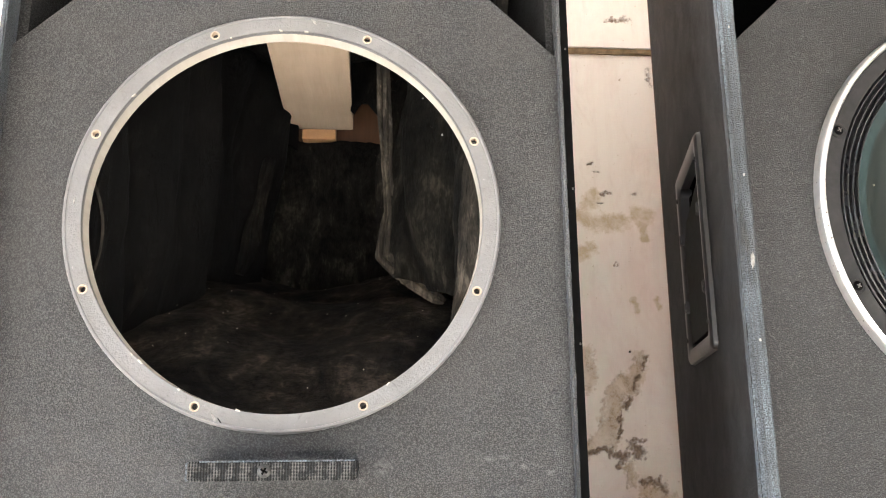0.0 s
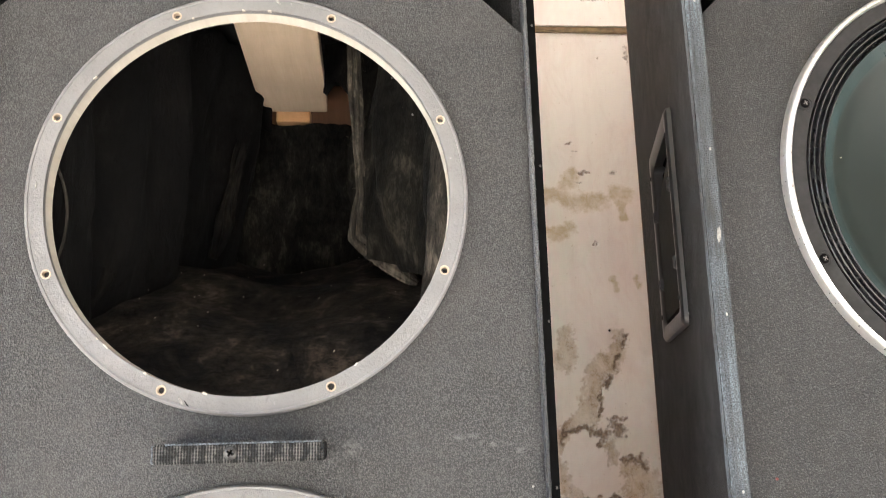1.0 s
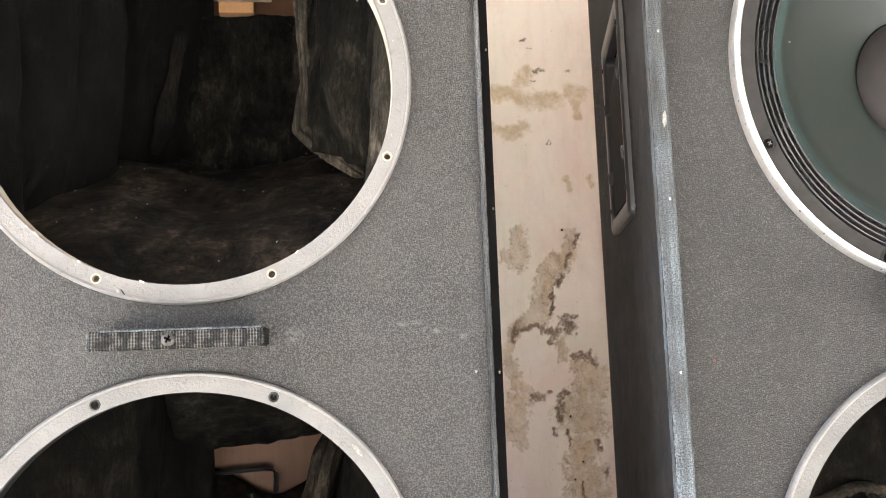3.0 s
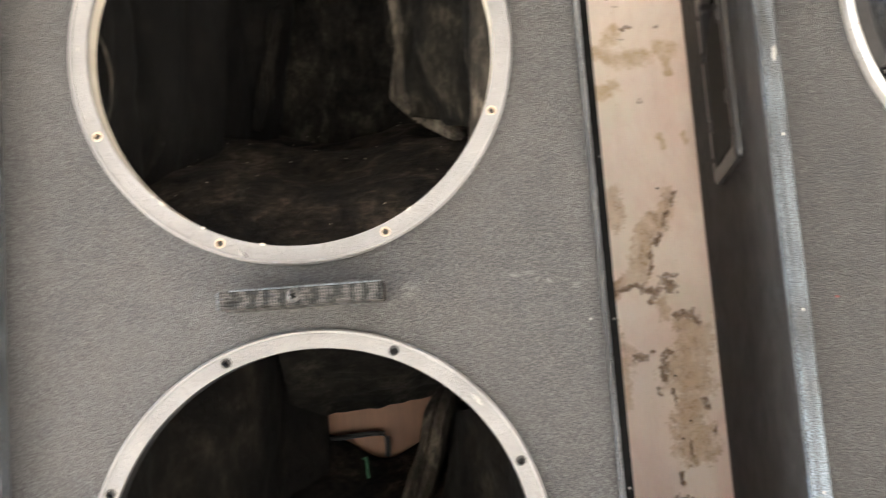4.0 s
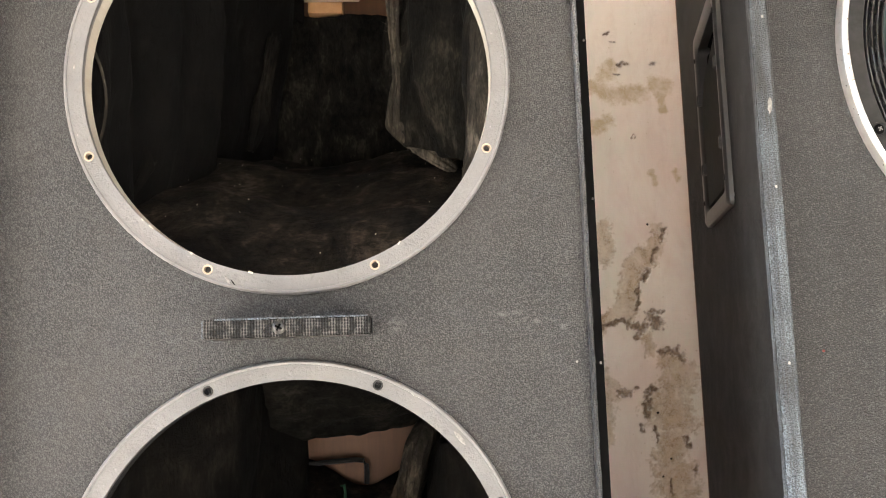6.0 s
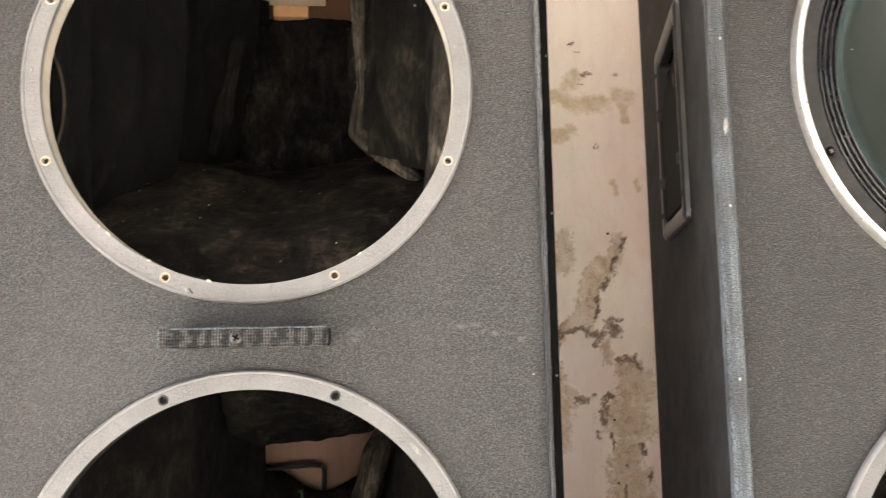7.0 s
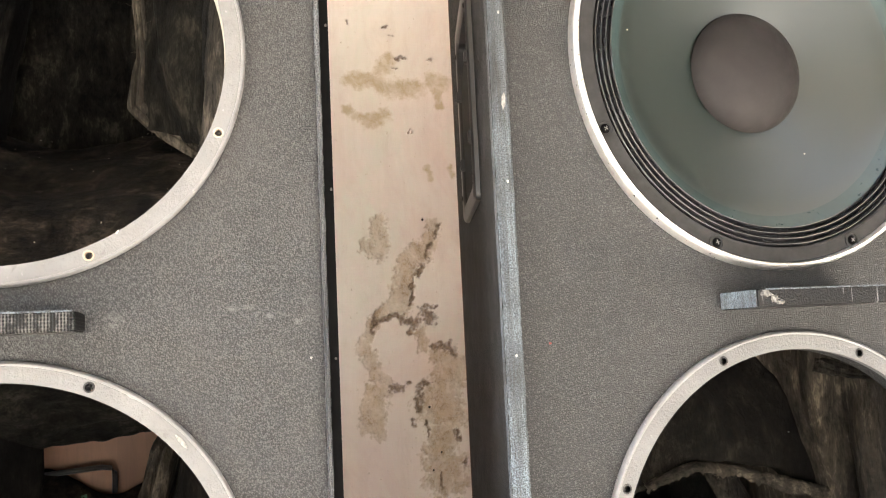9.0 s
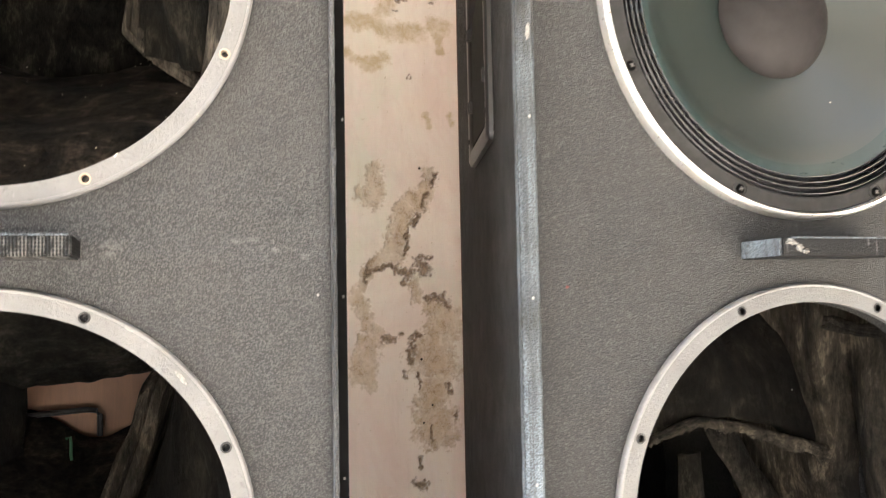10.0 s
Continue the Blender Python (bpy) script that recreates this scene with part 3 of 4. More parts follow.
def back_wall(z0, z1, y, name, label):
    xs = spaced([(-1.7, -0.85, 0.1), (-0.85, -0.5, 0.008), (-0.5, 0.40, 0.06), (0.40, 0.73, 0.0022), (0.73, 2.8, 0.1)])
    zs = spaced([(z0, max(z0 + 0.01, 0.24), 0.05), (max(z0 + 0.01, 0.24), min(z1, 1.66), 0.0022)] + ([(1.66, z1, 0.1)] if z1 > 1.66 else []))
    X, Z = np.meshgrid(xs, zs)
    flat = list(zip(X.ravel().tolist(), Z.ravel().tolist()))
    drift = np.array([noise.noise_vector((45 * x, 0, 45 * z)) + 0.8 * noise.noise_vector((120 * x, 4, 120 * z)) for x, z in flat])
    rag = np.array([noise.noise((90 * x, 3, 90 * z)) + noise.noise((230 * x, 8, 230 * z)) for x, z in flat]).reshape(X.shape)
    WX, WZ = X + 0.006 * drift[:, 0].reshape(X.shape), Z + 0.006 * drift[:, 2].reshape(X.shape)
    damp = strokes(WX, WZ, DAMP) + 0.10 * rag
    flaked = strokes(WX, WZ, FLAKED) + 0.28 * rag
    pit = np.maximum(strokes(WX, WZ, PIT_MID + PIT_LOW), 0.72 * strokes(WX, WZ, PIT_HIGH)) + 0.30 * rag
    dot = strokes(X, Z, DOT)
    ochre = strokes(WX, WZ, OCHRE) + 0.10 * rag
    wave = np.array([noise.noise((3 * x, 0, 2 * z)) for x, z in flat]).reshape(X.shape)
    step = np.clip((flaked - 0.36) / 0.12, 0, 1)
    hollow = np.clip((pit - 0.36) / 0.25, 0, 1)
    Y = y + 0.004 * wave + 0.0012 * step * (1 + 0.5 * rag) + 0.0025 * hollow + 0.006 * np.clip((dot - 0.4) / 0.3, 0, 1)
    front = np.stack([X, Y, Z], -1).reshape(-1, 3)
    rows, cols = X.shape
    k = np.arange(rows * cols).reshape(rows, cols)
    faces = np.stack([k[:-1, :-1], k[:-1, 1:], k[1:, 1:], k[1:, :-1]], -1).reshape(-1, 4).tolist()
    rim = [*k[0, :], *k[1:, -1], *k[-1, -2::-1], *k[-2:0:-1, 0]]
    base = len(front)
    backs = [(front[i][0], y + 0.2, front[i][2]) for i in rim]
    m = len(rim)
    for i in range(m):
        j = (i + 1) % m
        faces.append((int(rim[i]), base + i, base + j, int(rim[j])))
    faces.append(tuple(range(base, base + m)))
    me = bpy.data.meshes.new(name)
    me.from_pydata(front.tolist() + backs, [], faces)
    for key, field in (("damp", damp), ("flaked", flaked), ("pit", pit), ("dot", dot), ("ochre", ochre)):
        a = me.attributes.new(key, "FLOAT", "POINT")
        a.data.foreach_set("value", np.concatenate([field.ravel(), np.zeros(m)]).astype(np.float32))
    me.materials.append(M_PLASTER)
    me.shade_smooth()
    me.set_sharp_from_angle(angle=radians(50))
    return tagged(new(name, me), label, "wall", "", "structure")


back_wall(0.0, STEP_Z - 0.012, WALL_Y, "wall_north", "limewashed plaster wall with flaked damp patches")
back_wall(STEP_Z, 2.7, WALL_Y - 0.012, "wall_north_upper", "bright limewashed upper wall standing slightly proud")
# Shadow under the proud upper wall is put into this strip's brown.
tagged(part("trim", box(-1.7, 2.8, WALL_Y - 0.008, WALL_Y + 0.15, STEP_Z - 0.012, STEP_Z, 0.002), M_LEDGE), "ledge line across the plaster wall, coloured brown as its shadow", "trim", "", "structure")

# Unseen ground that acts as a reflector in front.
tagged(part("ground", box(-40, 40, -40, 40, -0.3, -0.06), M_EARTH), "unseen ground, paled to bounce sunlight", "ground", "", "structure")
# The slab runs on to the west, unseen, to bounce light from there.
tagged(part("floor", box(-5.5, 2.8, -1.75, 0.745, -0.08, -0.005, 0.004), M_CONCRETE), "pale sunlit concrete slab, extended unseen to bounce light", "floor", "", "structure")
# Unseen roof, added to hold sun and high sky off the cabinets.
tagged(part("ceiling", box(-1.9, 3.0, -2.4, 0.95, 2.7, 2.85), M_ROOF), "unseen pale roof, added to keep the cabinets out of the sun", "ceiling", "", "structure")
# Unseen wall, added and darkened to cut light from the right.
tagged(part("wall_added_east", box(2.8, 3.0, -2.4, 0.95, -0.06, 2.7), M_DARK_WALL), "unseen dark end wall, added to dim the cone's reflection", "wall", "", "structure")
# Unseen wall; its openings admit sun past the cabinet fronts.
west = bmesh.new()
for y0, y1, z0, z1 in ((-2.4, -2.3, -0.06, 2.7), (-2.3, -0.5, 1.6, 2.7), (-0.5, -0.35, -0.05, 2.7), (0.70, 0.95, -0.05, 2.7), (-0.35, 0.70, 2.45, 2.7)):
    bmesh.ops.create_cube(west, size=1, matrix=Matrix.Translation((-1.8, (y0 + y1) / 2, (z0 + z1) / 2)) @ Matrix.Diagonal((0.2, y1 - y0, z1 - z0, 1)))
tagged(part("wall_added_west", west, M_ADDED_WALL), "unseen end wall, added with openings that steer the sunlight", "wall", "", "structure")
# Unseen reflector: its sunlit face makes the cone's highlight.
tagged(part("wall_sun_reflector", box(3.1, 3.4, -16.0, -6.4, -0.1, 3.0), M_ADDED_WALL), "unseen sunlit wall, added as a reflector for the cone", "wall", "", "structure")
# Unseen wall, set to shut out the front sky.
tagged(part("wall_sky_blocker", box(-24, 24, -16.3, -16.0, -0.1, 12.0), M_SKY_BLOCKER), "tall unseen wall, added to block the sky", "wall", "", "structure")


# ---- loudspeaker cabinets ----
ZU, ZL, MID, CROWN, TOP, DEEP, TAPER, SKIN = 0.92, 0.392, 0.656, 1.312, 1.54, 0.61, 0.234, 0.018
SIDE_TURN = math.atan(TAPER)


def handle(parent, half, sign):
    """A recessed carrying handle in a tapered side (sign -1 or 1). Its own frame: x along the side to the back, y into the cabinet, z up."""
    along = Vector((-sign * math.sin(SIDE_TURN), math.cos(SIDE_TURN), 0))
    inward = Vector((-sign * math.cos(SIDE_TURN), -math.sin(SIDE_TURN), 0))
    m = Matrix((along, inward, Vector((0, 0, 1)))).transposed().to_4x4()
    m.translation = Vector((sign * half, 0, 0)) + along * 0.268 + Vector((0, 0, 0.928))
    hw, hh, b = 0.108, 0.138, 0.022
    bm = bmesh.new()
    loops = []
    for w, h, r, y in ((hw, hh, 0.009, 0.0), (hw - 0.001, hh - 0.001, 0.009, -0.005), (hw - 0.005, hh - 0.005, 0.008, -0.008), (hw - b + 0.003, hh - b + 0.003, 0.012, -0.007), (hw - b, hh - b, 0.012, -0.004), (hw - b, hh - b, 0.012, 0.012)):
        loop = []
        for qx, qz, a0 in ((1, 1, 0), (-1, 1, 90), (-1, -1, 180), (1, -1, 270)):
            for k in range(6):
                a = radians(a0 + 18 * k)
                loop.append(bm.verts.new((qx * (w - r) + r * math.cos(a), y, qz * (h - r) + r * math.sin(a))))
        loops.append(loop)
    for a, c in zip(loops, loops[1:]):
        for k in range(len(a)):
            j = (k + 1) % len(a)
            bm.faces.new((a[k], a[j], c[j], c[k]))
    plate = part("handle_plate", bm, M_PLATE, parent, "black plastic recessed carrying handle", True, m)
    cup = bmesh.new()
    rows = []
    for w, h, y in ((hw - b + 0.002, hh - b + 0.002, 0.002), (hw - b - 0.004, hh - b - 0.004, 0.02), (hw - b - 0.012, hh - b - 0.012, 0.036)):
        rows.append([cup.verts.new((sx * w, y, sz * h)) for sx, sz in ((-1, -1), (1, -1), (1, 1), (-1, 1))])
    for a, c in zip(rows, rows[1:]):
        for k in range(4):
            cup.faces.new((a[k], a[(k + 1) % 4], c[(k + 1) % 4], c[k]))
    cup.faces.new(rows[-1])
    # The recess's shade is put into the cup's colour.
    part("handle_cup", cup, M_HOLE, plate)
    flap = bmesh.new()
    f = [flap.verts.new((x, y, z)) for y in (-0.0035, 0.002) for x, z in ((-hw + b + 0.006, -hh + b + 0.006), (hw - b - 0.004, -hh + b + 0.006), (hw - b - 0.004, hh - b - 0.085), (hw - b - 0.030, hh - b - 0.060), (-hw + b + 0.006, hh - b - 0.030))]
    flap.faces.new(f[:5])
    flap.faces.new(f[9:4:-1])
    for k in range(5):
        flap.faces.new((f[k], f[(k + 1) % 5], f[(k + 1) % 5 + 5], f[k + 5]))
    part("grip_flap", flap, M_FLAP, plate, "smooth black flap inside the handle")
    for sx in (-1, 1):
        for sz in (-0.42, 0.30):
            part("clip", box(sx * (hw - b) - 0.006, sx * (hw - b) + 0.006, -0.010, -0.002, sz * hh - 0.008, sz * hh + 0.008, 0.0015), M_BLACK, plate)
    for sx in (-1, 1):
        for sz in (-1, 1):
            part("screw", screw_head(sx * (hw - 0.012), -0.0075, sz * (hh - 0.035), 0.004), M_BLACK, plate)
    return plate


def side_panel(half, sign, y0):
    """A tapered side with the opening for its handle, as wide as the panel is thick."""
    along = Vector((-sign * math.sin(SIDE_TURN), math.cos(SIDE_TURN), 0))
    thick = Vector((-sign * SKIN, 0, 0))
    start = Vector((sign * (half - TAPER * (y0 + 0.004)), y0, 0))
    ss = [0.0, 0.264 - y0 - 0.102, 0.264 - y0 + 0.102, (DEEP - y0) / math.cos(SIDE_TURN)]
    zz = [0.0, 0.928 - 0.131, 0.928 + 0.131, TOP]
    bm = bmesh.new()
    for i in range(3):
        for j in range(3):
            if (i, j) == (1, 1):
                continue
            q = [start + along * ss[a] + Vector((0, 0, zz[c])) for a, c in ((i, j), (i + 1, j), (i + 1, j + 1), (i, j + 1))]
            out = [bm.verts.new(p) for p in q]
            inn = [bm.verts.new(p + thick) for p in q]
            bm.faces.new(out)
            bm.faces.new(inn[::-1])
            for k in range(4):
                bm.faces.new((out[k], out[(k + 1) % 4], inn[(k + 1) % 4], inn[k]))
    bmesh.ops.remove_doubles(bm, verts=bm.verts, dist=1e-5)
    return bm


def tapered_slab(half, z0, z1, y0=0.012, y1=DEEP, inset=0.0):
    bm = bmesh.new()
    lo, hi = half - TAPER * y0 - inset, half - TAPER * y1 - inset
    ring = [(-lo, y0), (lo, y0), (hi, y1), (-hi, y1)]
    a = [bm.verts.new((x, y, z0)) for x, y in ring]
    b = [bm.verts.new((x, y, z1)) for x, y in ring]
    bm.faces.new(a[::-1])
    bm.faces.new(b)
    for k in range(4):
        bm.faces.new((a[k], a[(k + 1) % 4], b[(k + 1) % 4], b[k]))
    return bm


def batten(parent, worn):
    """The grille's standoff block between the two openings."""
    z0, z1 = 0.6455, 0.6635
    bm = box(-0.077, 0.080, -0.055, 0.008, z0, z1, 0.0015)
    for v in bm.verts:
        v.co.z += 0.0012 * noise.noise((v.co.x * 60, v.co.y * 40, 3)) + 0.03 * (v.co.x + 0.0) * 0.1
    ob = part("batten", bm, M_BATTEN_SCRATCHED if worn else M_BATTEN, parent, "dark wooden grille block with cloth marks")
    if not worn:
        part("screw", screw_head(-0.006, -0.0555, 0.6545, 0.0065), M_SCREW, ob, "bare steel cross-head screw")
        # Black cross paints the shade inside the screw's slot.
        cross = bmesh.new()
        for a in (0.5, 0.5 + math.pi / 2):
            bmesh.ops.create_cube(cross, size=1, matrix=Matrix.Translation((-0.006, -0.0586, 0.6545)) @ Matrix.Rotation(a, 4, "Y") @ Matrix.Diagonal((0.0070, 0.0010, 0.0017, 1)))
        part("screw_cross", cross, M_HOLE, ob)
    # Pale strip paints the light that the block's upper edge catches.
    part("rubbed_lit_arris", box(-0.066, 0.078, -0.0558, -0.0535, z1 - 0.0010, z1 + 0.0006, 0.0004), M_EDGE, ob, "pale upper arris, painted as catching light")
    end = box(-0.0785, -0.0765, -0.054, 0.006, z0 + 0.0005, z1 - 0.0005, 0.0005)
    part("block_end", end, M_BATTEN_END, ob, "rubbed pale end of the block")
    if worn:
        for k, (x, z, w, h) in enumerate(((-0.066, 0.659, 0.012, 0.006), (-0.057, 0.654, 0.008, 0.007), (-0.050, 0.650, 0.009, 0.004))):
            chip = lathe([(0, -0.0015), (0.5, -0.0012), (0.85, -0.0005), (1.0, 0.0006)], 18)
            for v in chip.verts:
                g = 1.1 + 0.9 * noise.noise((v.co.x * 3.1, k, v.co.z * 3.1))
                v.co = Vector((x + 0.5 * w * g * v.co.x, -0.0552 + v.co.y, z + 0.5 * h * g * v.co.z))
            part("chipped_corner", chip, M_CHIP_DULL, ob)
    return ob


def cabinet(x, y, base, half, edge, label, baffle_mat, worn_batten, upper_ring, edge_mat):
    cab = thing("loudspeaker_cabinet", pose(x, y, base), label, "speaker cabinet", "pair of loudspeaker cabinets")
    inner = half - edge
    low = ZL if upper_ring else ZL - 0.0025
    # baffle: cut corners at the top, two round openings
    cut = 1.108
    side = inner - (CROWN - SKIN - cut) * 1.06
    bm = bmesh.new()
    upper = [(-inner, MID), (inner, MID), (inner, cut), (side, CROWN - SKIN), (-side, CROWN - SKIN), (-inner, cut)]
    lower = [(-inner, SKIN), (inner, SKIN), (inner, MID), (-inner, MID)]
    h1, r1 = plate_with_hole(bm, upper, 0, ZU, 0.2122, 0.006)
    h2, r2 = plate_with_hole(bm, lower, 0, low, 0.2122, 0.006)
    thicken(bm, [h1, r1, h2, r2], 0.006, 0.018)
    part("baffle", bm, baffle_mat, cab, "black spatter-painted front board")
    for z in (ZU, low):
        part("cutout_edge", lathe([(0.2119, 0.0072), (0.2112, 0.026), (0.2165, 0.026)], 96, False, 0, z), M_PLY if z == ZU else M_SIDE, cab, "", True)
    for sign in (-1, 1):
        p = part("side_panel", side_panel(half, sign, -0.004 if edge > 0.015 else 0.016), M_SIDE, cab)
        if edge > 0.015:
            strip = ragged_strip(min(sign * half, sign * inner), max(sign * half, sign * inner), -0.0065, 0.0035, 0.0, TOP, 0.0006, sign)
            part("panel_edge", strip, M_EDGE, p, "rubbed blue-grey front edge")
            for off, wide in ((0.0040, 0.0007), (0.0072, 0.0005)):
                groove = ragged_strip(min(sign * (half - off), sign * (half - off - wide)), max(sign * (half - off), sign * (half - off - wide)), -0.0068, 0.0, 0.0, TOP, 0.0003, sign + 90 * off)
                part("groove_line", groove, M_EDGE_DARK, p)
            gap = ragged_strip(min(sign * inner, sign * (inner - 0.0022)), max(sign * inner, sign * (inner - 0.0022)), 0.004, 0.012, 0.0, TOP, 0.0008, sign + 7)
            part("joint_line", gap, M_SHADE_AND_JOINT, p)
        elif sign > 0:
            # The shadow beside the arris is a black strip here.
            part("panel_edge", box(inner + 0.0022, half + 0.0008, 0.003, 0.016, 0.0, TOP, 0.001), M_SHADE_AND_JOINT, p, "panel edge coloured black as its shadow")
            seam = ragged_strip(inner - 0.0022, inner + 0.0022, -0.003, 0.016, 0.0, TOP, 0.0008, 5.0)
            part("rubbed_lit_arris", seam, M_ARRIS, p, "rubbed pale arris of the panel")
        else:
            part("panel_edge", box(-half + 0.0055, -half + 0.0118, -0.015, 0.016, 0.0, TOP, 0.0015), M_EDGE_DARK, p, "standing dark edge of the panel")
        for k, z in enumerate((1.46, 1.29, 1.12, 0.952, 0.78, 0.61, 0.44, 0.27)):
            sx, sy = (sign * (half - 0.011), -0.0065) if edge > 0.015 else ((half - 0.0025, 0.003) if sign > 0 else (-half + 0.009, -0.015))
            sx += 0.001 * math.sin(5 * k)
            part("staple", box(sx - 0.0011, sx + 0.0011, sy - 0.0010, sy + 0.002, z - 0.0015, z + 0.0015, 0.0005), M_ZINC if edge > 0.015 else M_ZINC_DULL, p)
        handle(cab, half, sign)
        # port walls behind the cut corners
        duct = bmesh.new()
        q = [(inner - 0.014, cut + 0.002), (side, CROWN - SKIN - 0.014)]
        f = [duct.verts.new((sign * (a - TAPER * (d - 0.025)), d, z)) for a, z in q for d in (0.025, 0.13)]
        duct.faces.new((f[0], f[1], f[3], f[2]))
        bmesh.ops.solidify(duct, geom=duct.faces[:], thickness=0.010 * -sign)
        part("port_board", duct, M_PORT, cab, "brown board inside the corner port")
    for sign in (-1, 1):
        x0, x1 = sorted((sign * (side + 0.02), sign * (inner - 0.036)))
        part("port_lid", box(x0, x1, 0.026, 0.15, CROWN - SKIN - 0.006, CROWN - SKIN - 0.001, 0.001), M_PORT, cab, "brown board over the corner port")
    part("header_board", box(-inner, inner, 0.006, 0.024, CROWN - SKIN + 0.001, TOP - SKIN, 0.001), baffle_mat, cab)
    part("chamber_top", tapered_slab(half, CROWN - SKIN + 0.002, CROWN, 0.026, DEEP - SKIN, SKIN), M_SIDE, cab)
    part("top_panel", tapered_slab(half, TOP - SKIN, TOP, -0.004), M_SIDE, cab)
    part("bottom_panel", tapered_slab(half, 0.0, SKIN, -0.004), M_SIDE, cab)
    part("back_panel", box(-(half - TAPER * DEEP), half - TAPER * DEEP, DEEP - SKIN, DEEP, SKIN, TOP - SKIN), M_BOARD, cab)
    part("divider", tapered_slab(half, MID - 0.009, MID + 0.009, 0.024, DEEP - SKIN, SKIN), M_BOARD, cab)
    batten(cab, worn_batten)
    if upper_ring:
        part("mounting_ring", bolt_ring(ZU, 0.2115, 0.2265, 0.0, 0.0075), M_RING_GREY, cab, "grey painted mounting ring with bare bolt holes")
    part("mounting_ring", bolt_ring(low, 0.2115, 0.2265, 0.0, 0.0075), M_RING_PALE if upper_ring else M_RING_DARKENED, cab, "pale silver-painted mounting ring")
    if upper_ring:
        dice = random.Random(3)
        for k in range(9):
            a = dice.uniform(0, math.tau)
            w, h = dice.uniform(0.0012, 0.003), dice.uniform(0.0005, 0.0011)
            m = Matrix.Translation((0.2117 * math.cos(a), 0.0005, ZU + 0.2117 * math.sin(a))) @ Matrix.Rotation(math.pi / 2 - a + dice.uniform(-0.3, 0.3), 4, "Y")
            chip = box(-w, w, -0.0012, 0.002, -h, h, 0.0003, 1)
            for v in chip.verts:
                v.co += 0.0008 * noise.noise_vector(v.co * 400 + Vector((k, 0, 0)))
            part("splinter", chip, M_PLY, cab, "", False, m)
    for z in ((ZU, low) if upper_ring else (low,)):
        lip = lathe([(0.2268, 0.0006), (0.2272, -0.0008), (0.2288, -0.0010), (0.2304, 0.0002), (0.2312, 0.0026), (0.2312, 0.007)], 128, False, 0, z)
        for v in lip.verts:
            v.co.y += 0.0005 * noise.noise(v.co * 45)
        part("ring_lip", lip, M_LIP_GREY if z == ZU or not upper_ring else M_LIP_PALE, cab, "knocked raised lip of the ring", True)
        for k in range(8):
            a = math.tau * (k + 0.5) / 8
            bx, bz = 0.22 * math.cos(a), z + 0.22 * math.sin(a)
            part("bolt_hole_rim", lathe([(0.0053, 0.0), (0.0049, -0.0005), (0.0036, -0.0004), (0.0034, 0.006)], 14, False, bx, bz), M_BORE if z == ZU else M_STEEL, cab, "", True)
    return cab


def driver(cx, cy, cz):
    """A large bass driver, set in the upper opening."""
    d = thing("bass_driver", pose(cx, cy, cz), "large bass driver with green-grey cone and bright rim", "loudspeaker driver")
    part("rim", lathe([(0.2338, 0.006), (0.2332, -0.004), (0.2318, -0.0068), (0.2300, -0.008), (0.2282, -0.0086), (0.2265, -0.006), (0.2262, 0.004)], 128), M_RIM, d, "bright aluminium chassis rim", True)
    part("gasket", lathe([(0.2262, -0.002), (0.2255, -0.0042), (0.2115, -0.0050), (0.2098, -0.0035), (0.2095, 0.004)], 128), M_GASKET, d, "dark gasket ring", True)
    folds = [(0.2096 - 0.0216 * k / 56, 0.0015 - 0.0060 * (0.5 - 0.5 * math.cos(math.tau * 3.5 * k / 56)) ** 0.8 + 0.003 * k / 56) for k in range(57)]
    part("surround", lathe(folds, 160), M_RUBBER, d, "glossy black pleated surround", True)
    part("cone_edge", lathe([(0.1885, 0.002), (0.184, 0.0042), (0.174, 0.0092)], 128), M_GLUE, d, "teal lacquered cone edge", True)
    part("cone", lathe([(0.1742, 0.0092)] + [(0.174 - 0.106 * t, 0.0108 + 0.032 * t ** 0.92) for t in (0.1, 0.2, 0.3, 0.4, 0.5, 0.6, 0.7, 0.8, 0.9, 1.0)], 128), M_CONE, d, "green-grey paper cone", True)
    dome = [(0.0722 * math.sin(a), 0.036 - 0.033 * (math.cos(a) - math.cos(1.15)) / (1 - math.cos(1.15))) for a in [1.15 * k / 14 for k in range(15)]]
    dome = [(r / math.sin(1.15), y) for r, y in dome] + [(0.0735, 0.039)]
    part("dust_cap", lathe([(0.96 * r, y + 0.0025) for r, y in dome], 96, False, 0.002, -0.003), M_CAP, d, "brown-grey domed dust cap", True)
    for k in range(8):
        a = math.tau * (k + 0.5) / 8
        screw = part("screw", screw_head(0.2200 * math.cos(a), -0.005, 0.2200 * math.sin(a), 0.0050), M_HOLE, d, "black cross-head screw")
        # Pale cross paints a glint on the dark screw head.
        cross_glint = bmesh.new()
        for turn in (0.9 * k, 0.9 * k + math.pi / 2):
            bmesh.ops.create_cube(cross_glint, size=1, matrix=Matrix.Translation((0.22 * math.cos(a), -0.0073, 0.22 * math.sin(a))) @ Matrix.Rotation(turn, 4, "Y") @ Matrix.Diagonal((0.0052, 0.0006, 0.0010, 1)))
        part("screw_cross", cross_glint, M_ZINC_DULL, screw)
        part("screw_notch", lathe([(0.0085, -0.0046), (0.0088, -0.0058), (0.0072, -0.0058), (0.0070, -0.0046)], 16, False, 0.2200 * math.cos(a), 0.2200 * math.sin(a)), M_GASKET, d)
    part("basket", lathe([(0.20, 0.01), (0.19, 0.05), (0.10, 0.12), (0.09, 0.17), (0.0, 0.17)], 48), M_BLACK, d)
    return d


LX, LY, LHALF = 0.0, 0.0, 0.3145
RX, RY, RHALF = 0.789, -0.063, 0.3245
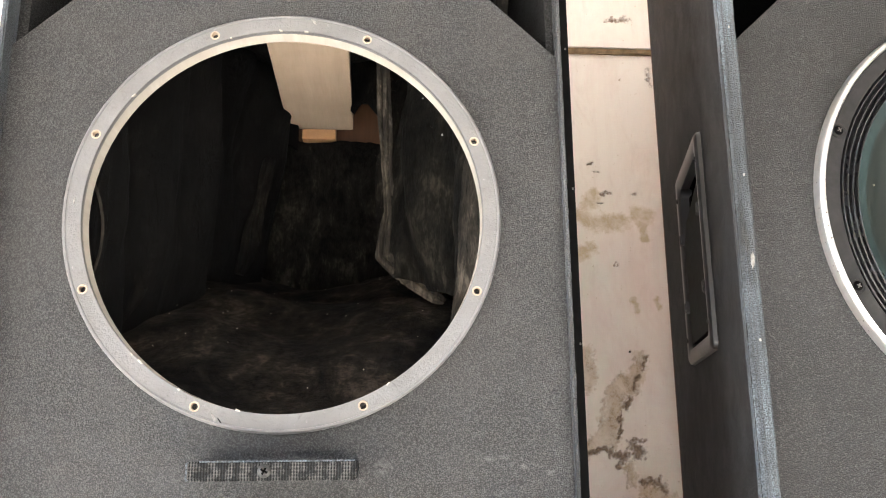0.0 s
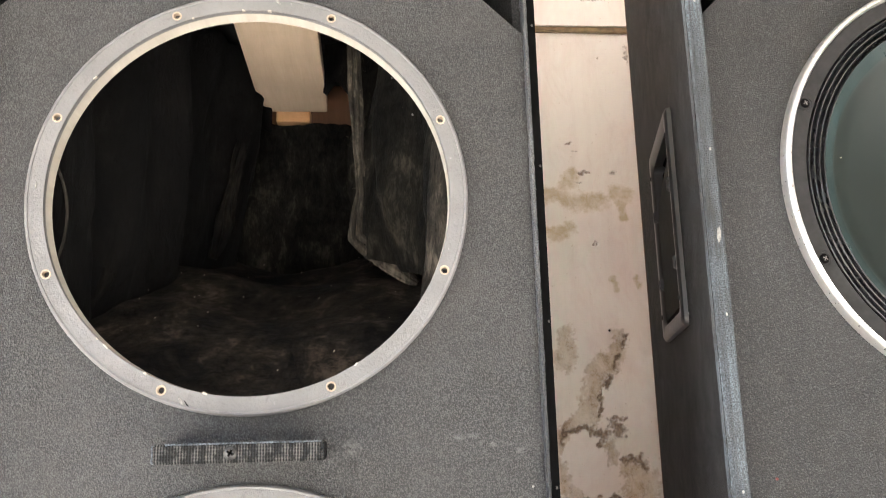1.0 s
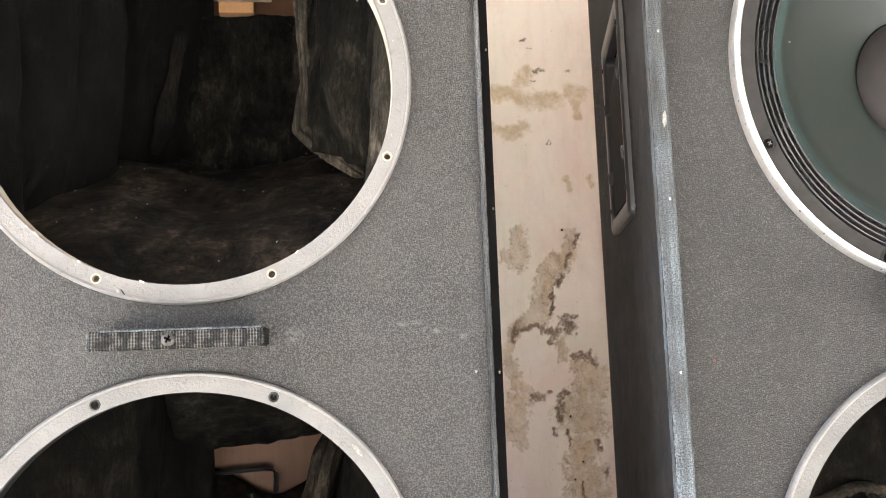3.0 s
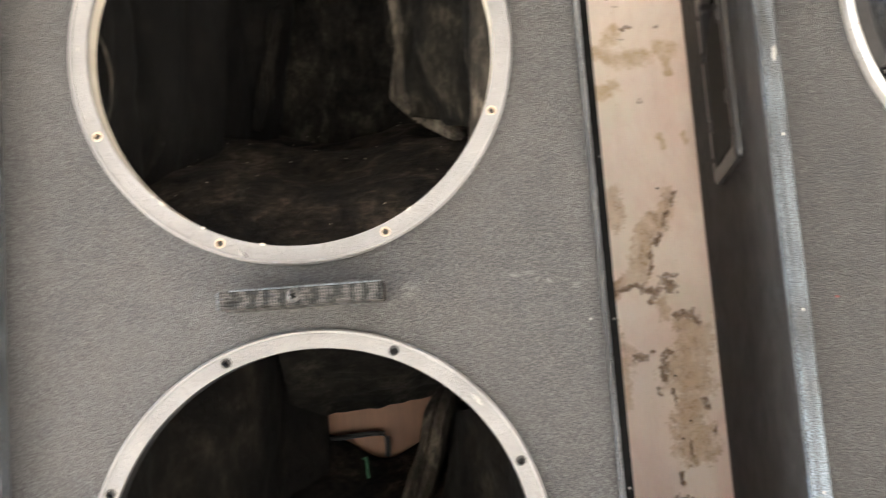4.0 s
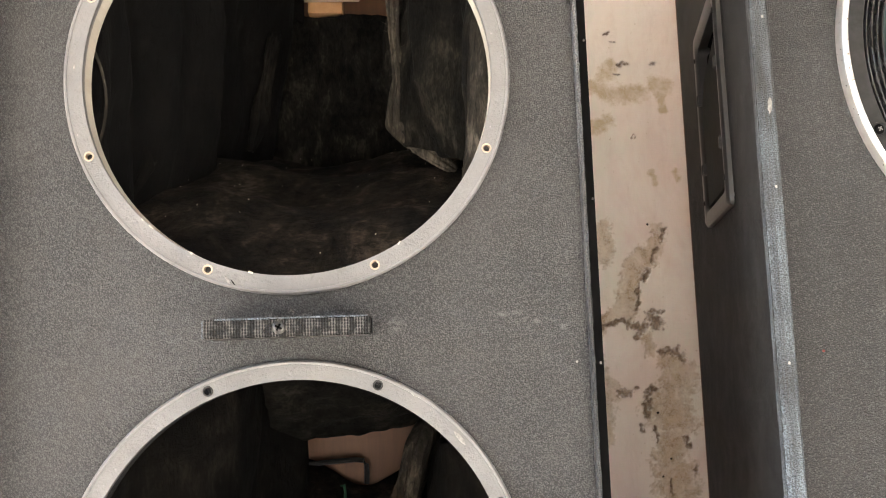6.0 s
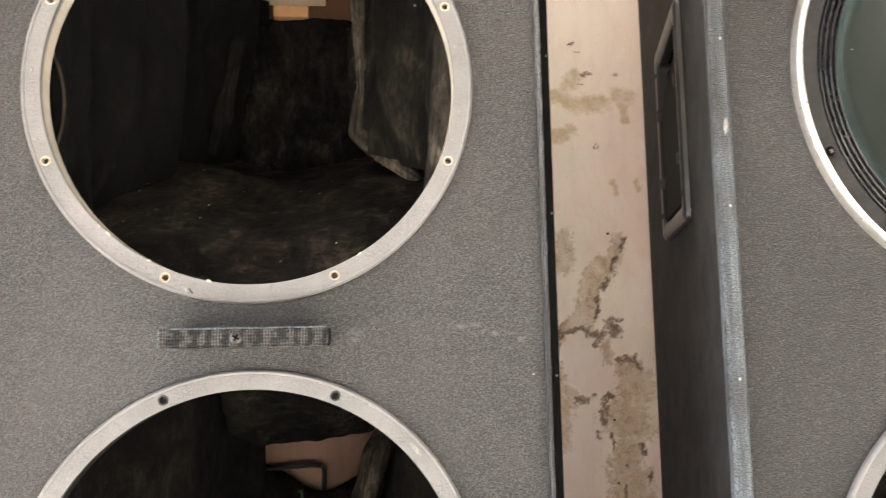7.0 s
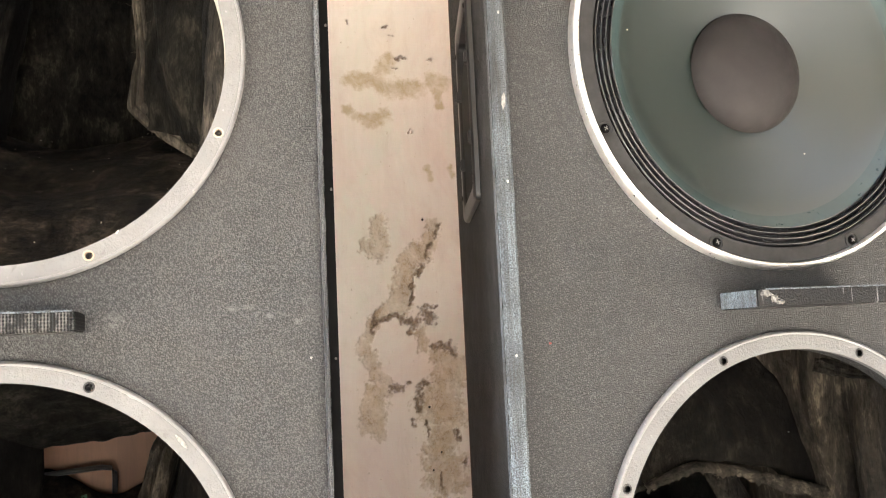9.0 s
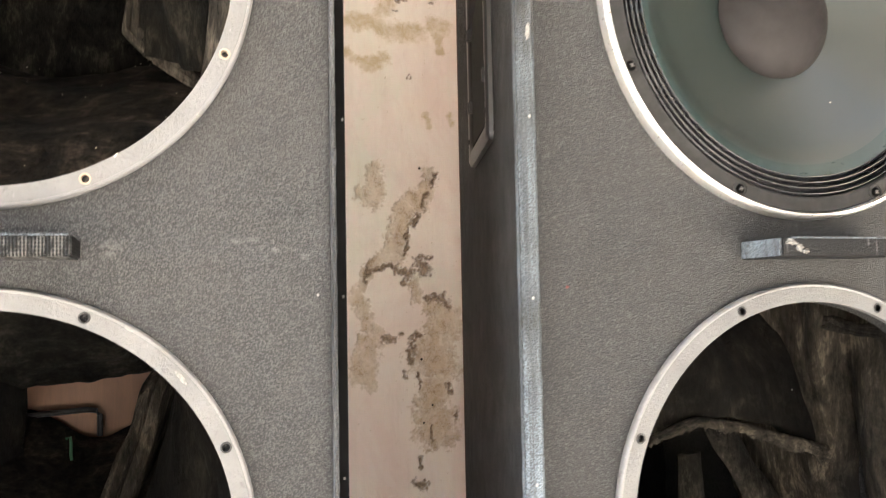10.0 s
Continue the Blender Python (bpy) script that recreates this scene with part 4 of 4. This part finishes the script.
left_cab = cabinet(LX, LY, 0.0, LHALF, 0.0115, "black twin bass cabinet, both drivers taken out, against the wall", M_BAFFLE_L, False, True, M_SHADE_AND_JOINT)
right_cab = cabinet(RX, RY, -0.005, RHALF, 0.0190, "black twin bass cabinet still holding its upper driver", M_BAFFLE_R, True, False, M_EDGE)
driver(RX, RY, ZU - 0.0055)
for fx in (-0.25, 0.25):
    for fy in (0.05, 0.50):
        w = 1.0 if fy < 0.3 else 0.55
        part("foot", box(fx * w - 0.02, fx * w + 0.02, fy - 0.02, fy + 0.02, -0.005, 0.001, 0.001), M_RUBBER, left_cab)


# ---- inside the cabinets: braces, blocks, wadding, leads ----
def inner_half(half, y):
    return half - SKIN - TAPER * y


def lerp(a, b, t):
    return a + (b - a) * t


part("brace", box(-0.055, 0.056, 0.024, 0.515, 1.215, 1.245, 0.001), M_PLY_PALE, left_cab, "pale plywood brace under the top")
part("glue_block", box(-0.034, 0.024, 0.545, DEEP - SKIN, 1.209, 1.240, 0.001), M_BLOCK, left_cab, "orange pine block")


def upper_floor(u, v):
    y = lerp(0.03, 0.585, v)
    t = y - 0.03
    h = inner_half(LHALF, y) + 0.01
    return lerp(-h, h, u), y, 0.695 + 0.786 * t - 0.6 * t * t + 0.012 * math.sin(9 * u) + 0.006 * math.sin(23 * v + 5 * u)


def upper_back(u, v):
    """Two lengths hung over the back board, the second lapping the first along a slanting ridge."""
    x, z = lerp(-0.19, 0.19, u), lerp(0.88, 1.225 - 0.04 * u, v)
    ridge = (x - 0.021) * 0.80 + (z - 1.165) * 0.60
    lap = 0.024 / (1 + math.exp(-ridge / 0.007))
    return x, 0.574 - 0.02 * math.sin(math.pi * v) - lap, z


def upper_left(u, v):
    z = lerp(0.74, 1.285, v)
    x1, y1 = lerp(-0.15, -0.045, v), 0.47
    fold = 0.026 * math.sin(13 * u + 2.0 * v) * (1 - 0.5 * u) + 0.010 * math.sin(31 * u + 5 * v)
    tuck = 0.030 * math.exp(-((u - 0.34 - 0.10 * (v - 0.4) ** 2) / 0.05) ** 2) * math.exp(-((v - 0.36) / 0.33) ** 2)
    return lerp(-0.240, x1, u) + fold * 0.8 + tuck, lerp(0.05, y1, u) - 0.5 * tuck, z


def upper_right(u, v):
    low = lerp(0.79, 0.945, min(1.0, u / 0.85))
    z = lerp(low, 1.285, v)
    if u < 0.85:
        t = u / 0.85
        x, y = lerp(0.255, 0.116, t), lerp(0.06, 0.335, t)
        x -= 0.016 * math.sin(11 * t + 1.5 * v) + 0.007 * math.sin(27 * t - 4 * v)
    else:
        t = (u - 0.85) / 0.15
        x, y = 0.116 + 0.05 * t + 0.008 * math.sin(3 * t), 0.335 + 0.05 * math.sin(2.2 * t)
    return x - 0.012 * math.sin(5 * v), y, z


def along(points, t):
    """The place a share t of the way along some points, smoothly joined."""
    k = min(len(points) - 2, int(t * (len(points) - 1)))
    f = t * (len(points) - 1) - k
    f = f * f * (3 - 2 * f) * 0.5 + f * 0.5
    return Vector(points[k]).lerp(Vector(points[k + 1]), f)


def ribbon(points, wide, pleats, deep=0.006, side=1.0):
    """A pleated ribbon beside a line of points, for folded edges of wadding."""
    def at(u, v):
        p, q = along(points, max(0.0, v - 0.04)), along(points, min(1.0, v + 0.04))
        d = q - p
        across = Vector((-d.z, 0, d.x)).normalized() * side
        w = wide * (1 + 0.35 * math.sin(7 * v + 2)) * (0.15 + 0.85 * math.sin(math.pi * min(1.0, 0.06 + 0.90 * v)) ** 0.6)
        return along(points, v) + across * w * (u - 0.5) + Vector((0, -deep * abs(math.sin(math.pi * pleats * u + 1.5 * math.sin(4 * v))), 0))
    return at


def wadding(name, at, material, seed, label, nu=44, nv=36, amp=0.012, thick=0.016, m=None):
    ob = sheet(name, at, nu, nv, material, None, amp, thick, seed)
    if m is not None:
        ob.matrix_world = m
    return tagged(ob, label, "wadding", "wadding in the cabinets")


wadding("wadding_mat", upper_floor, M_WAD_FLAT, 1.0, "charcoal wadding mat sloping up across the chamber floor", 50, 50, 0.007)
wadding("wadding_sheet", upper_back, M_WAD_PALE, 2.0, "charcoal wadding sheet tacked over the back board")
# This side's shade is put into the sheet's near-black colour.
wadding("wadding_sheet", upper_left, M_WAD_SHADED, 3.0, "wadding sheet folded along a chamber side, coloured black as shaded", 60, 36, 0.014)
wadding("wadding_sheet", upper_right, M_WAD_PALE, 4.0, "paler wadding sheet with a curled free edge", 60, 40, 0.012)


# lower chamber of the empty cabinet
def lower_left(u, v):
    z = lerp(0.03, 0.63, v)
    return lerp(-0.265, -0.040 - 0.03 * (1 - v), u) + 0.018 * math.sin(12 * u + v), lerp(0.05, 0.50, u), z


def lower_flap(u, v):
    x = lerp(-0.09, 0.20, u)
    drop = 0.496 + 0.14 * (x + 0.05) + 0.005 * math.sin(9 * u)
    return x, lerp(0.50, 0.30, v) - 0.02 * math.sin(math.pi * v), lerp(drop, 0.645, v)


def lower_right(u, v):
    z = lerp(0.03, 0.55 - 0.06 * u, v)
    return lerp(0.25, lerp(0.045, 0.140, v), u) - 0.018 * math.sin(10 * u + 2 * v), lerp(0.05, 0.44, u), z


def lower_floor(u, v):
    y = lerp(0.03, 0.58, v)
    h = inner_half(LHALF, y)
    x = lerp(-h, h, u)
    mound = 0.016 * v ** 3 + 0.018 * max(0.0, min(1.0, (0.04 - x) / 0.08)) * v ** 3
    return x, y, 0.18 + 0.39 * y + 0.015 * math.sin(8 * u) + mound


wadding("wadding_sheet", lower_left, M_WAD, 5.0, "dark wadding sheet hanging in the lower chamber")
wadding("wadding_sheet", lower_flap, M_WAD_PALE, 6.0, "drooping wadding flap above the bare back board")
wadding("wadding_sheet", lower_right, M_WAD, 7.0, "folded wadding sheet beside the bare back board", 50, 36, 0.014)
wadding("wadding_mat", lower_floor, M_WAD_FLAT, 8.0, "charcoal wadding mat on the lower chamber floor", 40, 40, 0.01)
lead = [(-0.12, 0.575, 0.438), (-0.06, 0.57, 0.449), (0.0, 0.57, 0.453), (0.030, 0.57, 0.4545), (0.042, 0.57, 0.4525), (0.047, 0.57, 0.446), (0.048, 0.57, 0.432), (0.047, 0.572, 0.415)]
tagged(part("speaker_lead", tube(lead, 0.0042), M_CABLE, None, "", True), "black cable bent across the bare back board", "cable")
tagged(part("wire_end", tube([(0.010, 0.497, 0.424), (0.0155, 0.496, 0.426), (0.017, 0.495, 0.415), (0.0165, 0.496, 0.405), (0.0175, 0.497, 0.394)], 0.0022), M_GREEN, None, "", True), "green insulated wire end hanging loose", "wire")


# lower chamber of the other cabinet, in its own frame
def other_flap(u, v):
    x = lerp(-0.16, 0.222, u)
    edge = Vector((x, 0.262, 0.455 - 0.30 * math.hypot(x - 0.02, 0.02) + 0.05 * (x - 0.02)))
    top = Vector((lerp(-0.12, 0.172, u), 0.38, 0.63))
    p = edge.lerp(top, v)
    p.y -= 0.03 * math.sin(math.pi * v)
    return p


def other_right(u, v):
    z = lerp(0.05, 0.62, v)
    fold = 0.016 * math.sin(23 * u + 2.2 * v) + 0.008 * math.sin(47 * u - 3 * v)
    return lerp(0.272, lerp(0.262, 0.150, v), u) - fold * math.sin(math.pi * min(1, 1.2 * u + 0.1)), lerp(0.05, 0.43, u) - 0.5 * fold, z


def other_left(u, v):
    z = lerp(0.05, 0.62, v)
    return lerp(-0.27, -0.075, u) + 0.012 * math.sin(12 * u), lerp(0.05, 0.55, u), z


def other_back(u, v):
    return lerp(-0.14, 0.150, u), 0.565 - 0.012 * math.sin(9 * u), lerp(0.04, 0.61, v)


def other_strip(u, v):
    z = lerp(0.18, 0.43, v)
    fall = 0.408 - z
    return 0.080 + 0.62 * min(fall, 0.09) + 0.2 * max(0.0, fall - 0.09) + lerp(0.0, 0.036 + 0.1 * max(0.0, fall), u), 0.305 - 0.012 * math.sin(math.pi * u), z


def other_post(u, v):
    return lerp(0.046, 0.079, u), 0.335 - 0.012 * math.sin(math.pi * u), lerp(0.12, 0.390, v)


def other_tear(u, v):
    x = lerp(-0.055, 0.240, u)
    top = 0.455 - 0.305 * math.hypot(x - 0.02, 0.02) + 0.045 * (x - 0.02)
    deep = (0.007 + 0.015 * u) * (1 + 0.5 * noise.noise((x * 30, 2, 0))) + 0.005 * noise.noise((x * 170, 5, 0))
    return x - 0.03 * v * max(0.0, u - 0.85) / 0.15, 0.246 - 0.004 * math.sin(math.pi * v) - 0.008 * v, top - deep * v


AT = pose(RX, RY, -0.005)
wadding("wadding_sheet", other_flap, M_WAD, 9.0, "dusty wadding flap with a torn pale lower edge", 50, 30, 0.014, 0.018, AT)
wadding("wadding_sheet", other_right, M_WAD_BROWN, 10.0, "wadding sheet hanging in upright folds, coloured brighter as lit", 60, 40, 0.014, 0.016, AT)
wadding("wadding_sheet", other_left, M_WAD, 11.0, "dark wadding sheet lining a lower chamber side", 40, 36, 0.012, 0.016, AT)
# Added sheet that blackens the part of the board left in the dark.
wadding("wadding_sheet", other_back, M_WAD_SHADED, 25.0, "wadding sheet added to blacken part of the back board", 30, 30, 0.010, 0.016, AT)
wadding("wadding_strip", other_post, M_WAD_PALE, 16.0, "dark wadding strip standing behind the torn flap", 16, 24, 0.005, 0.012, AT)
wadding("torn_wadding_edge", other_tear, M_WAD_TORN, 17.0, "torn pale lower edge of a wadding flap", 120, 6, 0.003, 0.004, AT)
wadding("wadding_fold", ribbon([(0.165, 0.18, 0.572), (0.20, 0.17, 0.562), (0.235, 0.16, 0.560), (0.262, 0.15, 0.566)], 0.020, 2, 0.010), M_WAD_LIGHT, 23.0, "pale roll of wadding tucked under the divider", 14, 30, 0.004, 0.006, AT)
wadding("wadding_strip", other_strip, M_WAD_LIGHT, 12.0, "narrow dark wadding strip hanging below the flap", 16, 30, 0.008, 0.014, AT)

UPPER_HEM = [(0.106, 0.275, 1.25), (0.107, 0.275, 1.14), (0.110, 0.275, 1.065), (0.117, 0.275, 0.997), (0.109, 0.275, 0.934), (0.141, 0.272, 0.904), (0.190, 0.262, 0.868)]
# Ribbon in a lighter colour paints the lit fold edge.
wadding("lit_edge", ribbon(UPPER_HEM, 0.021, 2, 0.011), M_WAD_LIT_EDGE, 20.0, "frayed double wadding edge, coloured pale as lit", 22, 90, 0.004, 0.004)
wadding("wadding_fold", ribbon([(-0.070, 0.415, 1.12), (-0.079, 0.41, 1.06), (-0.092, 0.41, 1.0), (-0.108, 0.41, 0.935)], 0.020, 2, 0.010), M_WAD, 21.0, "brownish tuck along the edge of a dark sheet", 18, 40, 0.006, 0.006)
wadding("wadding_fold", ribbon([(-0.212, 0.18, 1.12), (-0.206, 0.18, 1.02), (-0.200, 0.18, 0.92), (-0.206, 0.18, 0.87), (-0.225, 0.175, 0.82)], 0.028, 2, 0.012), M_WAD, 22.0, "long curved tuck in a dark wadding sheet", 18, 60, 0.006, 0.006)


def roll_fold(u, v):
    return lerp(0.184, 0.212, v ** 1.6) + 0.045 * u + 0.004 * math.sin(5 * v), 0.085 - 0.035 * math.sin(math.pi * (0.15 + 0.85 * u)), lerp(0.80, 1.02, v)


# Light on this bulge is put into its paler wadding.
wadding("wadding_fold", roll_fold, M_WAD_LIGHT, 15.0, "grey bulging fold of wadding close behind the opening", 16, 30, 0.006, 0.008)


def lower_fold(u, v):
    top = max(0.0, v - 0.9) / 0.1
    return lerp(0.030, 0.128, v) + 0.042 * u * (1 - 0.4 * top) + 0.012 * top, 0.405 - 0.016 * math.sin(math.pi * u) - 0.010 * math.sin(3 * math.pi * u + 2 * v) + 0.035 * u + 0.03 * top ** 2, lerp(0.24, 0.528, v) - 0.012 * top * u


def brace_flap(u, v):
    return lerp(0.060, 0.14, u), 0.42 - 0.04 * u, lerp(1.205 + 0.02 * math.sin(7 * u), 1.29, v)


wadding("wadding_fold", lower_fold, M_WAD_BROWN, 13.0, "upright fold of wadding over the board, coloured brighter as lit", 16, 36, 0.008)
def brace_tuck(u, v):
    return lerp(-0.090, -0.036, u), 0.47 + 0.03 * u, lerp(1.20 - 0.03 * u, 1.262 - 0.05 * u * u, v)


wadding("wadding_strip", brace_tuck, M_WAD_SHADED, 24.0, "wadding strip tucked over the end of the plywood brace, coloured as shaded", 16, 16, 0.004, 0.006)
wadding("wadding_strip", brace_flap, M_WAD, 14.0, "dark wadding strip hanging beside the plywood brace", 16, 16, 0.006)

# Pale cord drawn in place of a curved glint on something glossy.
arc = [(-0.2035 - 0.5 * (z - 0.905) ** 2 / 0.13, 0.050, z) for z in [0.835 + 0.14 * k / 24 for k in range(25)]]
tagged(part("lit_edge", tube(arc, 0.0017), M_WAD_LIT_EDGE, None, "", True), "thin pale arc painted as a glint close behind the opening", "wadding", "wadding in the cabinets")

# loose fibres stand off the frayed edges
def fibres(spine, count, seed, label, m=None, reach=0.012):
    dice = random.Random(seed)
    bm = bmesh.new()
    for k in range(count):
        p = Vector(spine(dice.random(), dice.random()))
        way = Vector((dice.uniform(-1, 1), dice.uniform(-0.8, 0.2), dice.uniform(-1, 1))).normalized()
        curl = Vector((dice.uniform(-1, 1), dice.uniform(-1, 1), dice.uniform(-1, 1)))
        step = reach * dice.uniform(0.25, 0.8) / 4
        rows = []
        for i in range(5):
            rows.append([bm.verts.new(p + 0.00022 * Vector((math.cos(a), 0.4 * math.sin(a), math.sin(a)))) for a in (0.3, 2.4, 4.5)])
            p = p + step * way
            way = (way + 0.35 * curl).normalized()
        for a, b in zip(rows, rows[1:]):
            for i in range(3):
                bm.faces.new((a[i], a[(i + 1) % 3], b[(i + 1) % 3], b[i]))
    ob = part("loose_fibres", bm, M_WAD_LIT_EDGE)
    if m is not None:
        ob.matrix_world = m
    return tagged(ob, label, "fibres", "", "stuff")


fibres(ribbon(UPPER_HEM, 0.026, 2, 0.013), 420, 11, "loose grey fibres along a frayed wadding edge")
fibres(other_tear, 420, 12, "loose grey fibres along a torn wadding edge", AT)
fibres(upper_right, 260, 13, "loose fibres on the paler wadding sheet", None, 0.016)
fibres(lower_fold, 160, 14, "loose fibres on the upright wadding fold")

# shavings lie on the upper mat, lint sticks to the hanging sheets
bits = bmesh.new()
dice = random.Random(7)
for k in range(30):
    u, v = dice.uniform(0.08, 0.92), dice.uniform(0.1, 0.95)
    p = Vector(upper_floor(u, v)) + Vector((0, -0.004, 0.012))
    size = (dice.uniform(0.0006, 0.0022), 0.0006, dice.uniform(0.0003, 0.0007))
    bmesh.ops.create_cube(bits, size=1, matrix=Matrix.Translation(p) @ Euler((0.4, dice.uniform(-1, 1), dice.uniform(0, 3))).to_matrix().to_4x4() @ Matrix.Diagonal((*size, 1)))
tagged(part("wood_shavings", bits, M_FLECK), "pale wood shavings scattered on dark wadding", "shavings", "", "stuff")


def scrap(x, y, z, size, seed, label):
    """A crumpled scrap of pale lint."""
    bm = bmesh.new()
    bmesh.ops.create_icosphere(bm, subdivisions=2, radius=size)
    for v in bm.verts:
        v.co = v.co * (0.55 + 1.1 * abs(noise.noise(v.co / size * 1.6 + Vector((seed, 0, 0)))))
        v.co.y *= 0.5
    tagged(part("lint_scrap", bm, M_CHIP, None, "", False, pose(x, y, z)), label, "lint", "lint on the wadding")


scrap(0.184, 0.190, 1.084, 0.0022, 1, "pale lint scrap on a hanging wadding sheet")
scrap(0.156, 0.155, 1.121, 0.0016, 2, "tiny pale lint scrap on a hanging wadding sheet")
scrap(0.952, 0.175, 0.476, 0.0014, 3, "tiny pale lint scrap on a wadding flap")
scrap(-0.195, 0.180, 0.413, 0.0050, 4, "crumpled pale lint tuft caught on a dark wadding sheet")

# ---- knocks and nicks ----
def nick(name, x, z, w, h, turn, y, material, parent, label=""):
    n = 14
    bm = bmesh.new()
    rim = []
    for k in range(n):
        a = math.tau * k / n
        g = 0.5 * (1 + 0.25 * noise.noise((3 * math.cos(a), 3 * math.sin(a), 40 * x)))
        rim.append(bm.verts.new((g * w * math.cos(a), 0.0007, g * h * math.sin(a))))
    top = [bm.verts.new((0.8 * v.co.x, -0.0005, 0.8 * v.co.z)) for v in rim]
    bm.faces.new(top)
    for k in range(n):
        bm.faces.new((rim[k], rim[(k + 1) % n], top[(k + 1) % n], top[k]))
    return part(name, bm, material, parent, label, False, pose(x, y, z, 0, turn, 0))


nick("paint_nick", 0.024, 1.144, 0.003, 0.012, -40, -0.0003, M_CHIP, left_cab)
nick("paint_nick", -0.064, 0.705, 0.003, 0.013, -35, -0.0003, M_CHIP, left_cab)
nick("paint_nick", -0.0585, 0.702, 0.0012, 0.010, -35, -0.0003, M_HOLE, left_cab)
nick("paint_nick", 0.165, 0.540, 0.005, 0.018, -38, -0.0003, M_CHIP, left_cab)
nick("paint_nick", -0.2195, 0.93, 0.002, 0.008, 5, -0.0003, M_CHIP, left_cab)
nick("paint_nick", -0.3125, 0.861, 0.0045, 0.017, 3, -0.0070, M_CHIP, right_cab, "bare chip on the rubbed panel edge")
nick("paint_fleck", 0.288, 0.612, 0.003, 0.003, 20, 0.0057, M_CHIP, left_cab)
nick("paint_nick", 0.118, 0.587, 0.003, 0.016, -50, -0.0003, M_CHIP, left_cab)
M_RED = plain("red_paint_speck", (0.11, 0.018, 0.014), 0.6)
nick("paint_fleck", -0.273, 0.620, 0.0035, 0.003, 10, 0.0057, M_RED, right_cab, "red paint speck")
for fx, fz in ((0.031, -0.186), (0.136, -0.142), (0.06, -0.10), (-0.16, 0.03)):
    lint = box(-0.0010, 0.0010, -0.0005, 0.0003, -0.0004, 0.0004, 0.0002, 1)
    tagged(part("lint_fleck", lint, M_FLECK, None, "", False, pose(RX + fx, RY + 0.0105 + max(0, 0.174 - math.hypot(fx, fz)) * 0.30, ZU - 0.0055 + fz, 0, 30 * fx, 0)), "pale lint fleck lying on the speaker cone", "lint", "lint on the cone")
